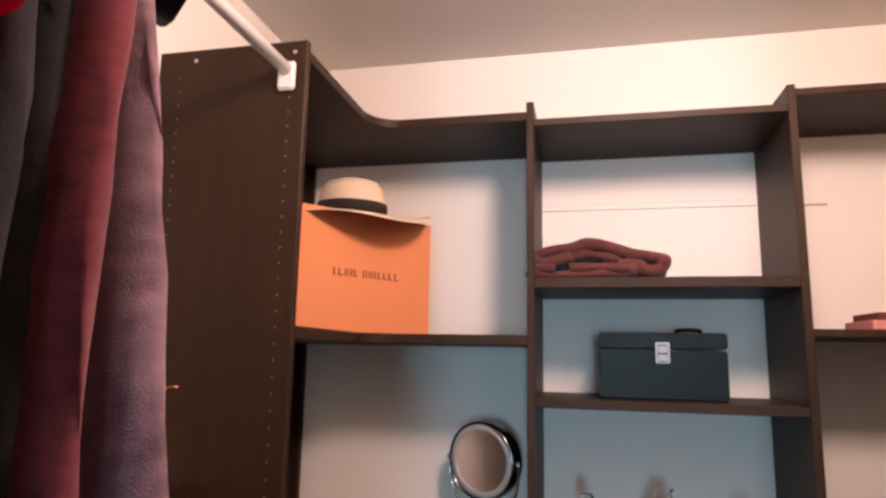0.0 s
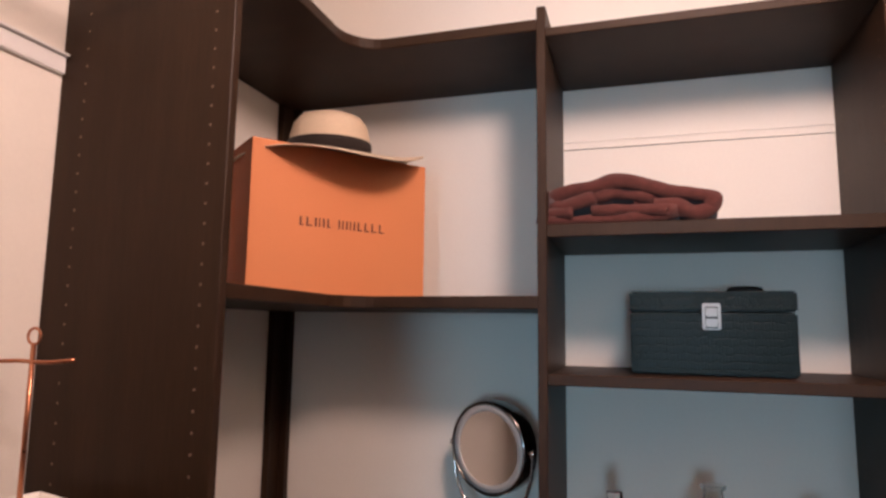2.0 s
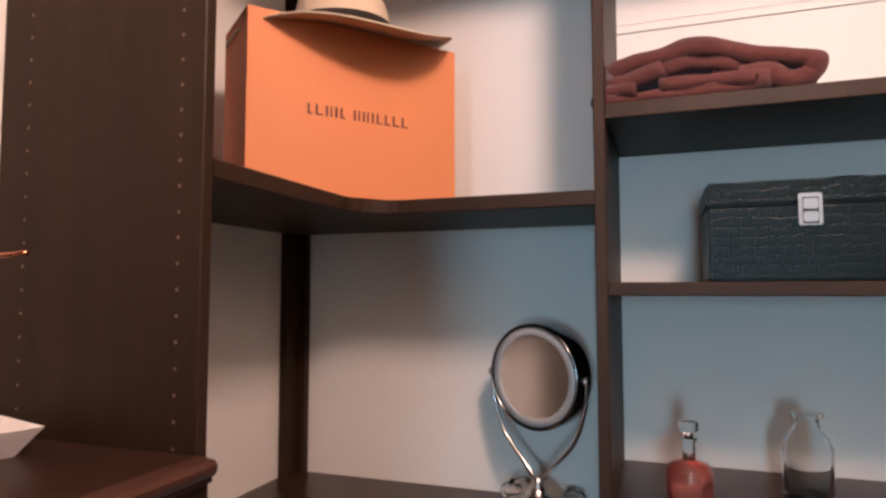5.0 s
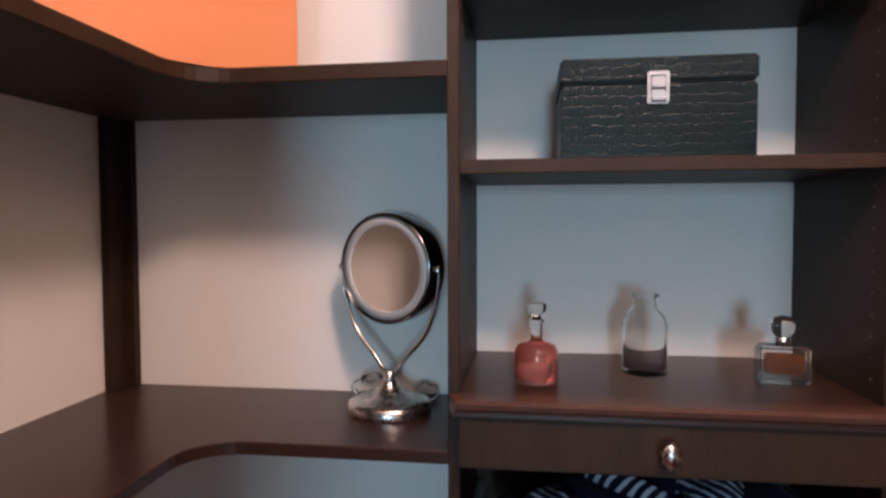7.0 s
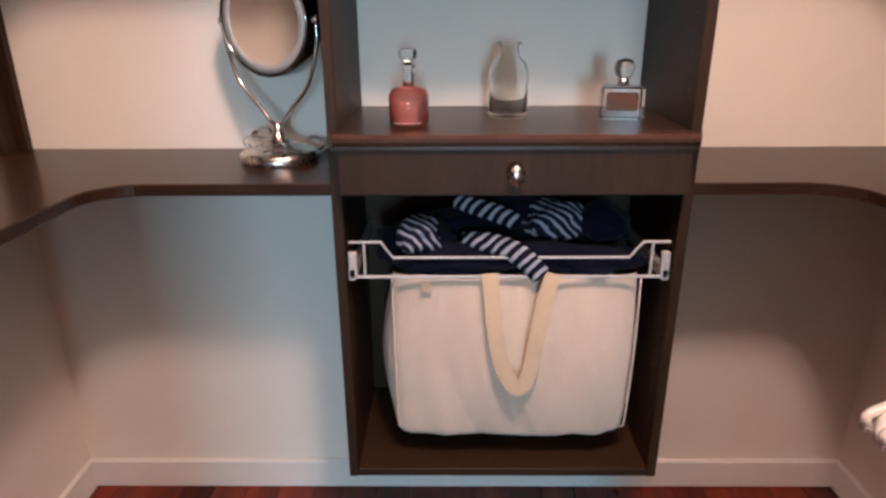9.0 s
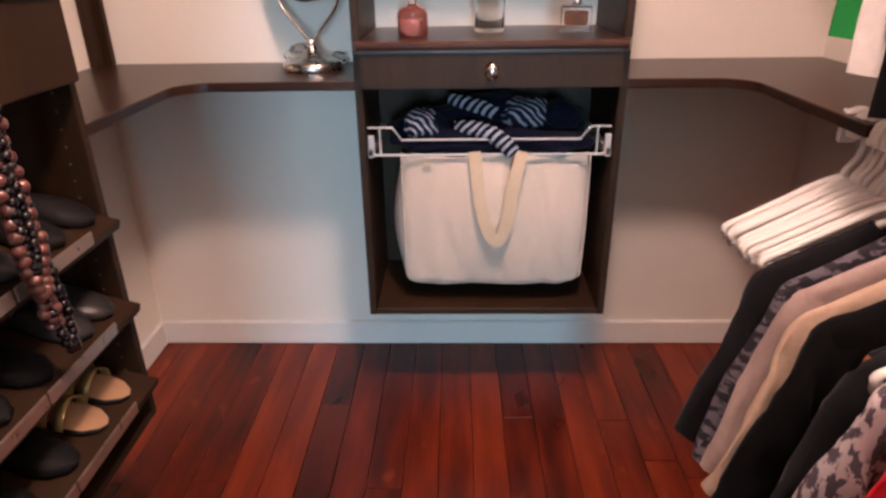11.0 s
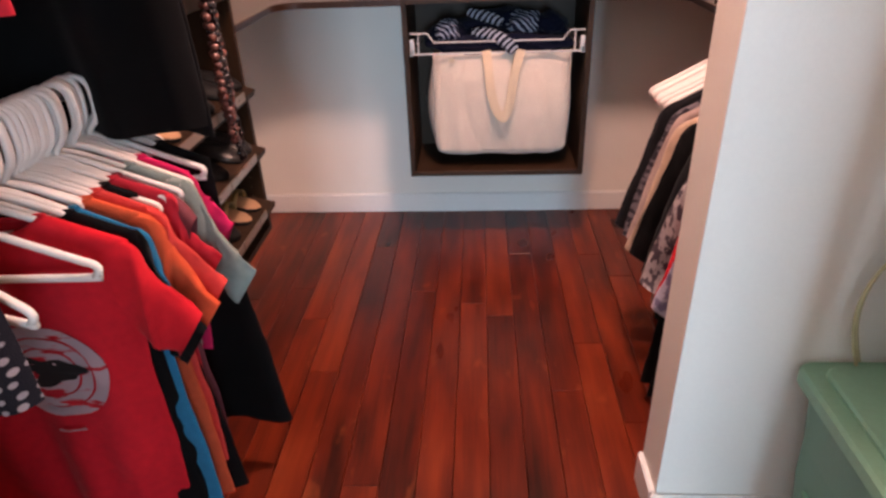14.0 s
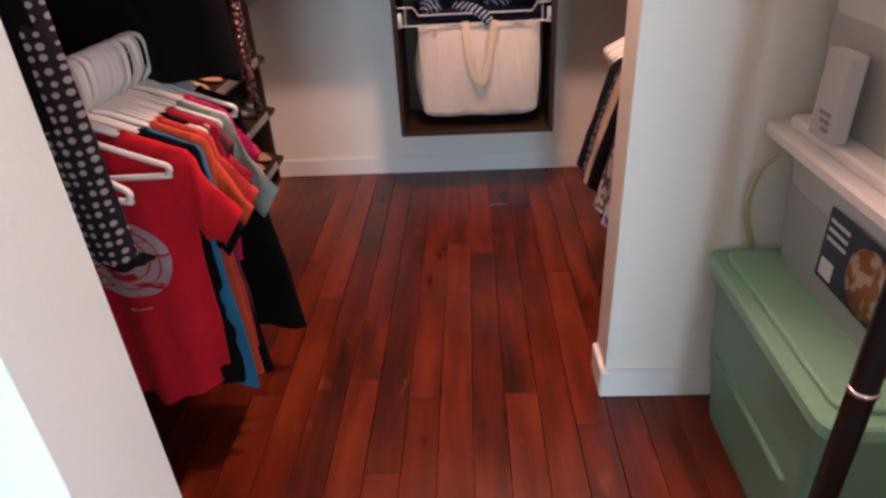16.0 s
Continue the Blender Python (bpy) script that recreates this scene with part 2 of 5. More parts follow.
def plank_material():
    """Red-brown hardwood: every board its own shade, soft figure along the grain, a few pale flecks, a worn satin coat."""
    mat = bpy.data.materials.new("cherry_plank")
    mat.use_nodes = True
    nt = mat.node_tree
    b = nt.nodes["Principled BSDF"]

    def node(kind, **values):
        n = nt.nodes.new(kind)
        for k, v in values.items():
            n.inputs[k].default_value = v
        return n

    def ramp(source, stops):
        n = nt.nodes.new("ShaderNodeValToRGB")
        while len(n.color_ramp.elements) < len(stops):
            n.color_ramp.elements.new(0.5)
        for e, (at, colour) in zip(n.color_ramp.elements, stops):
            e.position, e.color = at, (*colour, 1)
        nt.links.new(source, n.inputs[0])
        return n.outputs[0]

    def math_node(op, a, second, third=0.0):
        n = nt.nodes.new("ShaderNodeMath")
        n.operation = op
        nt.links.new(a, n.inputs[0])
        if isinstance(second, (int, float)):
            n.inputs[1].default_value = second
        else:
            nt.links.new(second, n.inputs[1])
        n.inputs[2].default_value = third
        return n.outputs[0]

    tc, own = node("ShaderNodeTexCoord"), node("ShaderNodeObjectInfo")
    shift = nt.nodes.new("ShaderNodeVectorMath")
    nt.links.new(tc.outputs["Object"], shift.inputs[0])
    nt.links.new(math_node("MULTIPLY", own.outputs["Random"], 71.0), shift.inputs[1])
    tex = {}
    for key, stretch, scale, detail in (("figure", (9.0, 1.1, 1), 2.2, 3), ("grain", (60.0, 1.6, 1), 3.0, 3), ("blotch", (2.2, 0.9, 1), 3.4, 2), ("fleck", (5.0, 2.2, 1), 3.6, 2)):
        mp = node("ShaderNodeMapping", Scale=stretch)
        nt.links.new(shift.outputs[0], mp.inputs[0])
        tex[key] = node("ShaderNodeTexNoise", Scale=scale, Detail=detail)
        nt.links.new(mp.outputs[0], tex[key].inputs["Vector"])
    shade = math_node("MULTIPLY_ADD", own.outputs["Random"], 0.30, -0.15)
    shade = math_node("ADD", shade, tex["figure"].outputs[0])
    shade = math_node("ADD", shade, math_node("MULTIPLY_ADD", tex["blotch"].outputs[0], 0.5, -0.25))
    shade = math_node("ADD", shade, math_node("MULTIPLY_ADD", tex["grain"].outputs[0], 0.24, -0.12))
    colour = ramp(shade, ((0.16, (0.022, 0.0034, 0.0020)), (0.42, (0.090, 0.0098, 0.0034)), (0.62, (0.155, 0.0188, 0.0055)), (0.90, (0.235, 0.0380, 0.0110))))
    pale = ramp(tex["fleck"].outputs[0], ((0.66, (0, 0, 0)), (0.76, (0.55, 0.55, 0.55))))
    mix = nt.nodes.new("ShaderNodeMix")
    mix.data_type = "RGBA"
    nt.links.new(pale, mix.inputs[0])
    nt.links.new(colour, mix.inputs[6])
    mix.inputs[7].default_value = (0.27, 0.062, 0.020, 1)
    nt.links.new(mix.outputs[2], b.inputs["Base Color"])
    rough = nt.nodes.new("ShaderNodeMapRange")
    rough.inputs[3].default_value, rough.inputs[4].default_value = 0.22, 0.40
    nt.links.new(tex["blotch"].outputs[0], rough.inputs[0])
    nt.links.new(rough.outputs[0], b.inputs["Roughness"])
    b.inputs["Specular IOR Level"].default_value = 0.42
    bp = node("ShaderNodeBump", Strength=0.05, Distance=0.004)
    nt.links.new(tex["figure"].outputs[0], bp.inputs["Height"])
    nt.links.new(bp.outputs[0], b.inputs["Normal"])
    return mat


M["plank"] = plank_material()
M["leatherette"] = croc_material()
M["stripes"] = stripes_material()
M["stripes_across"] = pattern("navy_cross_stripes", (0.0035, 0.0045, 0.013), (0.34, 0.36, 0.42), 22, 0.34, "WAVE", (1, -1, -1))

# ---- mesh helpers ----


def mesh_object(name, bm, mat, parent=None, smooth=False):
    me = bpy.data.meshes.new(name)
    bm.normal_update()
    bm.to_mesh(me)
    bm.free()
    for p in me.polygons:
        p.use_smooth = smooth
    if mat:
        me.materials.append(mat)
    ob = new(name, me)
    if parent:
        ob.parent = parent
    return ob


def part(name, bm, mat, parent, label="", smooth=False):
    return tagged(mesh_object(name, bm, mat, parent, smooth), label)


def thing(name, label, category, x=0, y=0, z=0, rz=0, group="", kind=""):
    ob = new(name)
    ob.matrix_basis = pose(x, y, z, 0, 0, rz)
    ob.empty_display_size = 0.05
    return tagged(ob, label, category, group, kind)


def raw(verts, faces):
    bm = bmesh.new()
    vs = [bm.verts.new(v) for v in verts]
    for f in faces:
        try:
            bm.faces.new([vs[i] for i in f])
        except ValueError:
            pass
    bmesh.ops.recalc_face_normals(bm, faces=bm.faces)
    return bm


def slab(x0, x1, y0, y1, z0, z1, bevel=0.0015, segments=1):
    bm = bmesh.new()
    bmesh.ops.create_cube(bm, size=1)
    for v in bm.verts:
        v.co = ((x0 + x1) / 2 + v.co.x * (x1 - x0), (y0 + y1) / 2 + v.co.y * (y1 - y0), (z0 + z1) / 2 + v.co.z * (z1 - z0))
    if bevel:
        bmesh.ops.bevel(bm, geom=bm.edges[:], offset=bevel, segments=segments, affect="EDGES")
    return bm


def prism(points, z0, z1, bevel=0.0015):
    n = len(points)
    bm = raw([(x, y, z0) for x, y in points] + [(x, y, z1) for x, y in points],
             [tuple(range(n - 1, -1, -1)), tuple(range(n, 2 * n))] + [(i, (i + 1) % n, n + (i + 1) % n, n + i) for i in range(n)])
    if bevel:
        edges = [e for e in bm.edges if abs(e.verts[0].co.z - e.verts[1].co.z) < 1e-6]
        bmesh.ops.bevel(bm, geom=edges, offset=bevel, segments=1, affect="EDGES")
    return bm


def join(*bms):
    out = bms[0]
    for other in bms[1:]:
        me = bpy.data.meshes.new("tmp")
        other.to_mesh(me)
        other.free()
        out.from_mesh(me)
        bpy.data.meshes.remove(me)
    return out


def moved(bm, m):
    bmesh.ops.transform(bm, matrix=m, verts=bm.verts[:])
    return bm


def lathe(profile, segments=24, sx=1.0, sy=1.0):
    verts, faces = [], []
    n = len(profile)
    for k in range(segments):
        a = 2 * math.pi * k / segments
        verts += [(r * math.cos(a) * sx, r * math.sin(a) * sy, z) for r, z in profile]
    for k in range(segments):
        j = (k + 1) % segments
        faces += [(k * n + i, j * n + i, j * n + i + 1, k * n + i + 1) for i in range(n - 1)]
    bm = raw(verts, faces)
    bmesh.ops.remove_doubles(bm, verts=bm.verts[:], dist=1e-5)
    bmesh.ops.holes_fill(bm, edges=[e for e in bm.edges if e.is_boundary])
    bmesh.ops.recalc_face_normals(bm, faces=bm.faces)
    return bm


def tube(points, r, sides=8, closed=False, flat=1.0):
    pts = [Vector(p) for p in points]
    n = len(pts)
    verts, faces = [], []
    up = Vector((0, 1, 0)) if abs((pts[1] - pts[0]).normalized().y) < 0.9 else Vector((1, 0, 0))
    for i, p in enumerate(pts):
        a = pts[(i - 1) % n] if closed else pts[max(i - 1, 0)]
        b = pts[(i + 1) % n] if closed else pts[min(i + 1, n - 1)]
        d = (b - a).normalized()
        side = d.cross(up)
        side = side.normalized() if side.length > 1e-4 else Vector((1, 0, 0))
        up2 = side.cross(d).normalized()
        rad = r[i] if isinstance(r, (list, tuple)) else r
        for k in range(sides):
            t = 2 * math.pi * k / sides
            verts.append(p + side * math.cos(t) * rad + up2 * math.sin(t) * rad * flat)
    for i in range(n if closed else n - 1):
        j = (i + 1) % n
        faces += [(i * sides + k, i * sides + (k + 1) % sides, j * sides + (k + 1) % sides, j * sides + k) for k in range(sides)]
    if not closed:
        faces += [tuple(range(sides)), tuple(range((n - 1) * sides, n * sides))]
    return raw(verts, faces)


def arc(cx, cy, r, a0, a1, n=8):
    return [(cx + r * math.cos(radians(a0 + (a1 - a0) * i / n)), cy + r * math.sin(radians(a0 + (a1 - a0) * i / n))) for i in range(n + 1)]


def spline(points, n=8):
    """A smooth line through the points."""
    p = [Vector(q) for q in points]
    p = [p[0] * 2 - p[1]] + p + [p[-1] * 2 - p[-2]]
    out = []
    for i in range(1, len(p) - 2):
        for k in range(n):
            t = k / n
            out.append(0.5 * ((2 * p[i]) + (p[i + 1] - p[i - 1]) * t + (2 * p[i - 1] - 5 * p[i] + 4 * p[i + 1] - p[i + 2]) * t * t
                              + (3 * p[i] - p[i - 1] - 3 * p[i + 1] + p[i + 2]) * t ** 3))
    return out + [p[-2]]


def ball(r, sub=2):
    bm = bmesh.new()
    bmesh.ops.create_icosphere(bm, subdivisions=sub, radius=r)
    return bm


# ---- structure ----
XL, XR, ZC = -1.098, 0.945, 2.458        # closet side walls, ceiling
Y_STUB0, Y_STUB1, X_STUB = -1.61, -1.49, 0.316
Y_JAMB0, Y_JAMB1, X_JAMB = -2.585, -2.45, -0.37
X_ALC, Y_ROOM = 1.50, -6.8
X_BLOCK, Y_BLOCK0, Y_BLOCK1 = 0.40, -3.32, -3.20


def structure(name, bm, mat, label, category, smooth=False):
    return tagged(mesh_object(name, bm, mat, None, smooth), label, category, kind="structure")


T = 0.12
structure("wall_north", slab(XL - T, XR + T, 0, T, 0, ZC, 0), M["wall"], "cream painted plain plaster wall", "wall")
structure("wall_west", slab(XL - T, XL, Y_JAMB1, 0, 0, ZC, 0), M["wall"], "cream painted plaster side wall of the closet", "wall")
structure("wall_east", slab(XR, XR + T, Y_STUB1, 0, 0, ZC, 0), M["wall"], "cream painted plaster side wall behind hanging clothes", "wall")
structure("wall_stub", slab(X_STUB, X_ALC + T, Y_STUB0, Y_STUB1, 0, ZC, 0.0015, 1), M["wall"], "white painted short partition wall with a square end", "wall")
structure("wall_jamb", slab(-2.1, X_JAMB, Y_JAMB0, Y_JAMB1, 0, ZC, 0.0015, 1), M["wall"], "white painted partition wall beside the closet entrance", "wall")
structure("wall_alcove", join(slab(X_ALC, X_ALC + T, -4.35, Y_STUB0, 0, ZC, 0), slab(X_ALC, X_ALC + T, Y_ROOM, -5.55, 0, ZC, 0),
                               slab(X_ALC, X_ALC + T, -5.55, -4.35, 0, 0.70, 0), slab(X_ALC, X_ALC + T, -5.55, -4.35, 2.0, ZC, 0)), M["wall"], "plain cream side wall of the alcove", "wall")
structure("wall_room_west", slab(-2.1 - T, -2.1, Y_ROOM, Y_JAMB1, 0, ZC, 0), M["wall"], "plain cream wall of the adjoining room", "wall")
# unseen wall, added to cut the window light off the stub's right part
structure("wall_light_block", slab(X_BLOCK, X_ALC, Y_BLOCK0, Y_BLOCK1, 0, ZC, 0.0015, 1), M["wall"], "unseen plain white partition wall added to block window light", "wall")
_w = join(slab(-2.1 - T, -0.35, Y_ROOM - T, Y_ROOM, 0, ZC, 0), slab(0.65, X_ALC + T, Y_ROOM - T, Y_ROOM, 0, ZC, 0),
          slab(-0.35, 0.65, Y_ROOM - T, Y_ROOM, 0, 0.65, 0), slab(-0.35, 0.65, Y_ROOM - T, Y_ROOM, 1.95, ZC, 0))
structure("wall_south", _w, M["wall"], "plain cream wall with a window opening", "wall")
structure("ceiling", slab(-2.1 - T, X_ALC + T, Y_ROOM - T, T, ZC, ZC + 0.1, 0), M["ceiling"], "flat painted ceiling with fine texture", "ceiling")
floor = structure("floor", slab(-2.1 - T, X_ALC + T, Y_ROOM - T, T, -0.05, -0.008, 0), M["subfloor"], "dark red-brown glossy hardwood plank floor", "floor")

window = tagged(new("window_1"), "white framed window letting in daylight", "window", kind="structure")
window.matrix_basis = pose(0.15, Y_ROOM, 1.30)
part("window_frame", join(slab(-0.50, -0.46, -0.09, -0.03, -0.65, 0.65), slab(0.46, 0.50, -0.09, -0.03, -0.65, 0.65),
                          slab(-0.46, 0.46, -0.09, -0.03, 0.61, 0.65), slab(-0.46, 0.46, -0.09, -0.03, -0.65, -0.61)), M["trim"], window)

side_window = tagged(new("window_2"), "white framed side window letting in daylight", "window", kind="structure")
side_window.matrix_basis = pose(X_ALC + T, -4.95, 1.35)
part("window_frame", join(slab(-0.07, -0.03, -0.60, -0.56, -0.65, 0.65), slab(-0.07, -0.03, 0.56, 0.60, -0.65, 0.65),
                          slab(-0.07, -0.03, -0.56, 0.56, 0.61, 0.65), slab(-0.07, -0.03, -0.56, 0.56, -0.65, -0.61)), M["trim"], side_window)

BB = 0.088


def baseboard(points, label="white painted flat baseboard with a soft top edge"):
    """A board along the line of points, proud of the wall by 13 mm to the left of the line."""
    bms = []
    for (x0, y0), (x1, y1) in zip(points, points[1:]):
        d = Vector((x1 - x0, y1 - y0)).normalized()
        nx, ny = -d.y * 0.013, d.x * 0.013
        xs, ys = sorted((x0, x1, x0 + nx, x1 + nx))[::3], sorted((y0, y1, y0 + ny, y1 + ny))[::3]
        bms.append(slab(xs[0], xs[1], ys[0], ys[1], 0, BB, 0.004, 2))
    return structure("baseboard", join(*bms), M["trim"], label, "baseboard")


baseboard([(XR, 0), (XL, 0)])
baseboard([(XL, -0.013), (XL, Y_JAMB1)])
baseboard([(XR, Y_STUB1), (XR, -0.013)])
structure("baseboard", join(slab(X_STUB - 0.013, X_ALC, Y_STUB0 - 0.013, Y_STUB0, 0, BB, 0.004, 2),
                            slab(X_STUB - 0.013, X_STUB, Y_STUB0, Y_STUB1, 0, BB, 0.004, 2)), M["trim"], "white painted baseboard wrapped round the partition end", "baseboard")

ceiling_lamp = thing("ceiling_lamp", "round opal glass flush ceiling lamp", "lamp", LAMP[0], LAMP[1], ZC)
part("base_plate", lathe([(0, 0), (0.10, 0), (0.10, -0.012), (0, -0.012)]), M["white_metal"], ceiling_lamp)
part("socket", moved(lathe([(0, 0), (0.022, 0), (0.022, -0.04), (0, -0.04)]), Matrix.Translation((0, 0, -0.012))), M["plastic_white"], ceiling_lamp)

# ---- built-in shelving ----
W, TP = 0.324, 0.019                     # tower half width, panel thickness
ZB, ZT = 0.300, 2.160                    # hung bottom and top
DEP = -0.328                             # front of the carcass
LX, RX = -0.745, 0.605                   # front line of the side runs
LY = -0.766                              # face of the tall side panel


def pegs(parent, rows, axis, at, sign, zs):
    """Small adjusting holes in two columns on the face of a panel."""
    bms = []
    for row in rows:
        for z in zs:
            bm = lathe([(0, 0.0006), (0.0021, 0.0005), (0.0026, 0)], 8)
            if axis == "x":
                m = pose(at, row, z, 0, 90 * sign, 0)
            else:
                m = pose(row, at, z, 90 * sign, 0, 0)
            bms.append(moved(bm, m))
    return tagged(part("peg_drilling", join(*bms), M["peg"], parent), kind="stuff")


tower = thing("shelf_tower", "dark brown wall-hung closet tower with open shelves", "shelving", 0, 0, 0)
for sx in (-1, 1):
    xs = sorted((sx * W, sx * (W - TP)))
    panel = part("side_panel", slab(xs[0], xs[1], DEP, -0.001, ZB, ZT), M["wood"], tower)
    pegs(panel, (-0.29, -0.05), "x", sx * (W - TP), -sx, [0.36 + 0.032 * i for i in range(55)])
IN = W - TP
for z, t in ((2.093, 0.019), (1.667, 0.026), (1.374, 0.022), (ZB, 0.019)):
    part("shelf", slab(-IN, IN, DEP + 0.002, -0.001, z, z + t), M["wood"], tower)
# thin dark sheet added over the wall behind the hamper
part("dark_backing", slab(-IN, IN, -0.012, -0.002, ZB + 0.020, 0.928, 0), M["wood"], tower)
part("counter", slab(-IN, IN, -0.331, -0.001, 1.012, 1.033, 0.001), M["counter"], tower, "dark brown counter top")


def moulding(half, depth):
    """A stepped nosing of the given half length along x, its back at y = 0 and its ends mitred back."""
    profile = [(0.0, 0.0), (-depth + 0.010, 0.0), (-depth + 0.010, 0.006), (-depth + 0.004, 0.009), (-depth + 0.001, 0.014), (-depth, 0.021), (-depth + 0.006, 0.0255), (0.0, 0.0255)]
    n = len(profile)
    verts = [(s * (half + y * 0.35), y, z) for s in (-1, 1) for y, z in profile]
    return raw(verts, [tuple(range(n)), tuple(range(2 * n - 1, n - 1, -1))] + [(i, (i + 1) % n, n + (i + 1) % n, n + i) for i in range(n)])


part("moulding", moved(moulding(0.322, 0.0445), pose(0, -0.3315, 1.008)), M["edge"], tower, "stepped front moulding with the bulb's highlight in its red-brown colour")
drawer = part("drawer", join(slab(-IN + 0.002, IN - 0.002, -0.360, -0.342, 0.926, 1.010, 0.003, 2),
                             slab(-IN + 0.015, IN - 0.015, -0.342, -0.03, 0.932, 1.0)), M["wood"], tower)
part("knob", moved(lathe([(0, 0), (0.006, 0), (0.006, 0.012), (0.015, 0.016), (0.019, 0.024), (0.013, 0.032), (0, 0.034)], 20, 0.82, 1.12),
                   pose(0.001, -0.360, 0.968, 90, 0, 0)), M["steel"], drawer, "oval brushed nickel knob", True)

# left and right L-shaped runs
def left_run(z0, z1, r=0.085, front=LX):
    pts = [(XL, 0), (XL, LY + 0.019), (front, LY + 0.019)] + arc(front + r, DEP - r, r, 180, 90, 8) + [(-W, DEP), (-W, 0)]
    return prism(pts[::-1], z0, z1, 0.002)


def right_run(z0, z1, r=0.085):
    pts = [(XR, 0), (XR, -0.80), (RX, -0.80)] + arc(RX - r, DEP - r, r, 0, 90, 8) + [(W, DEP), (W, 0)]
    return prism(pts, z0, z1, 0.002)


corner = thing("corner_shelves", "dark brown L-shaped corner shelves with curved inner fronts", "shelving")
part("shelf", left_run(2.108, 2.133), M["wood"], corner)
part("shelf", left_run(1.523, 1.549), M["wood"], corner)
part("desk_top", left_run(0.918, 0.940), M["counter"], corner, "dark brown curved desk-height shelf")
part("corner_post", prism([(XL + 0.001, -0.001), (XL + 0.001, -0.07), (XL + 0.02, -0.07), (XL + 0.02, -0.02), (XL + 0.04, -0.02), (XL + 0.04, -0.001)], 0.940, 2.108, 0.001), M["wood"], corner)
corner_r = thing("corner_shelves", "dark brown L-shaped corner shelves beside the hanging clothes", "shelving")
part("shelf", right_run(2.130, 2.149), M["wood"], corner_r)
part("shelf", right_run(1.552, 1.571), M["wood"], corner_r)
part("desk_top", right_run(0.918, 0.940), M["counter"], corner_r, "dark brown curved desk-height shelf")

# shoe tower on the west wall
YN = -1.39
shoe_tower = thing("shoe_tower", "dark brown tower with a counter, drawer and slanted shoe shelves", "shelving")
tall = part("side_panel", slab(XL, LX, LY, LY + 0.019, ZB, 2.150), M["wood"], shoe_tower, "tall dark brown side panel with peg holes")
pegs(tall, (LX - 0.035, XL + 0.055), "y", LY, 1, [0.36 + 0.032 * i for i in range(55)])
for x in (XL + 0.09, LX - 0.028):
    part("screw", moved(lathe([(0, 0.0012), (0.004, 0.001), (0.005, 0)], 10), pose(x, LY, 2.125, 90, 0, 0)), M["chrome"], shoe_tower)
part("side_panel", slab(XL, LX, YN - 0.019, YN, ZB, 1.166), M["wood"], shoe_tower)
part("counter", slab(XL, -0.7405, YN - 0.019, LY - 0.001, 1.166, 1.188, 0.001), M["counter"], shoe_tower, "dark brown counter top")
part("moulding", moved(moulding((LY - YN + 0.018) / 2, 0.0380), pose(-0.740, (YN - 0.019 + LY - 0.001) / 2, 1.1635, 0, 0, 90)), M["edge"], shoe_tower, "stepped front moulding with the bulb's highlight in its red-brown colour")
drw = part("drawer", slab(LX, -0.722, YN + 0.002, LY - 0.003, 1.02, 1.163, 0.003, 2), M["wood"], shoe_tower)
part("knob", moved(lathe([(0, 0), (0.006, 0), (0.006, 0.012), (0.015, 0.016), (0.019, 0.024), (0.013, 0.032), (0, 0.034)], 20, 1.12, 0.82),
                   pose(-0.722, -1.075, 1.10, 0, 90, 0)), M["steel"], drw, "oval brushed nickel knob", True)
SHOE_Z = (0.765, 0.585, 0.405)
for z in SHOE_Z:
    bm = slab(0, 0.36, YN + 0.001, LY - 0.001, -0.019, 0)
    part("shoe_shelf", moved(bm, Matrix.Translation((-0.712, 0, z)) @ pose(0, 0, 0, 0, 16, 0) @ pose(0, 0, 0, 0, 0, 0) @ Matrix.Translation((-0.36, 0, 0))), M["wood"], shoe_tower)
    for y0, y1 in ((YN + 0.012, -1.085), (-1.080, -0.872)):
        part("shoe_fence", slab(-0.7110, -0.7060, y0, y1, z - 0.004, z + 0.020, 0.0015), M["lip"], shoe_tower, "slim brushed bronze shoe fence")
part("shelf", slab(XL, LX, YN, LY, ZB, ZB + 0.019), M["wood"], shoe_tower)

# ---- rails and rods ----


def rail(name, bm, label, mat="white_metal"):
    r = thing(name, label, "rail")
    part("strip", bm, M[mat], r)
    return r


rail("hang_rail", join(slab(XL + 0.001, XL + 0.010, -2.44, LY - 0.001, 1.916, 1.948, 0.002, 2), slab(XL + 0.001, XL + 0.018, -2.44, LY - 0.001, 1.9482, 1.953, 0.0015, 2)), "white steel hanging rail screwed along the side wall")
rail("hang_rail", join(slab(-IN, IN, -0.005, -0.001, 1.936, 1.940, 0), slab(-IN, IN, -0.003, -0.001, 1.940, 1.954, 0), slab(-IN, IN, -0.005, -0.001, 1.954, 1.958, 0)),
     "painted steel hanging rail on the wall behind the shelves", "wall")
rail("hang_rail", slab(W + 0.001, 0.485, -0.008, -0.001, 1.932, 1.960), "short painted steel rail end on the wall", "wall")


def rod(x, y0, y1, z, label, r=0.0135):
    ob = thing("closet_rod", label, "rod")
    part("tube", tube([(x, y0, z), (x, y1, z)], r, 16), M["white_metal"], ob, smooth=True)
    for y, s in ((y1, -1), (y0, 1)):
        part("rod_cup", slab(x - 0.019, x + 0.019, min(y, y + s * 0.012), max(y, y + s * 0.012), z - 0.045, z + 0.018, 0.004, 2), M["white_metal"], ob)
    return ob


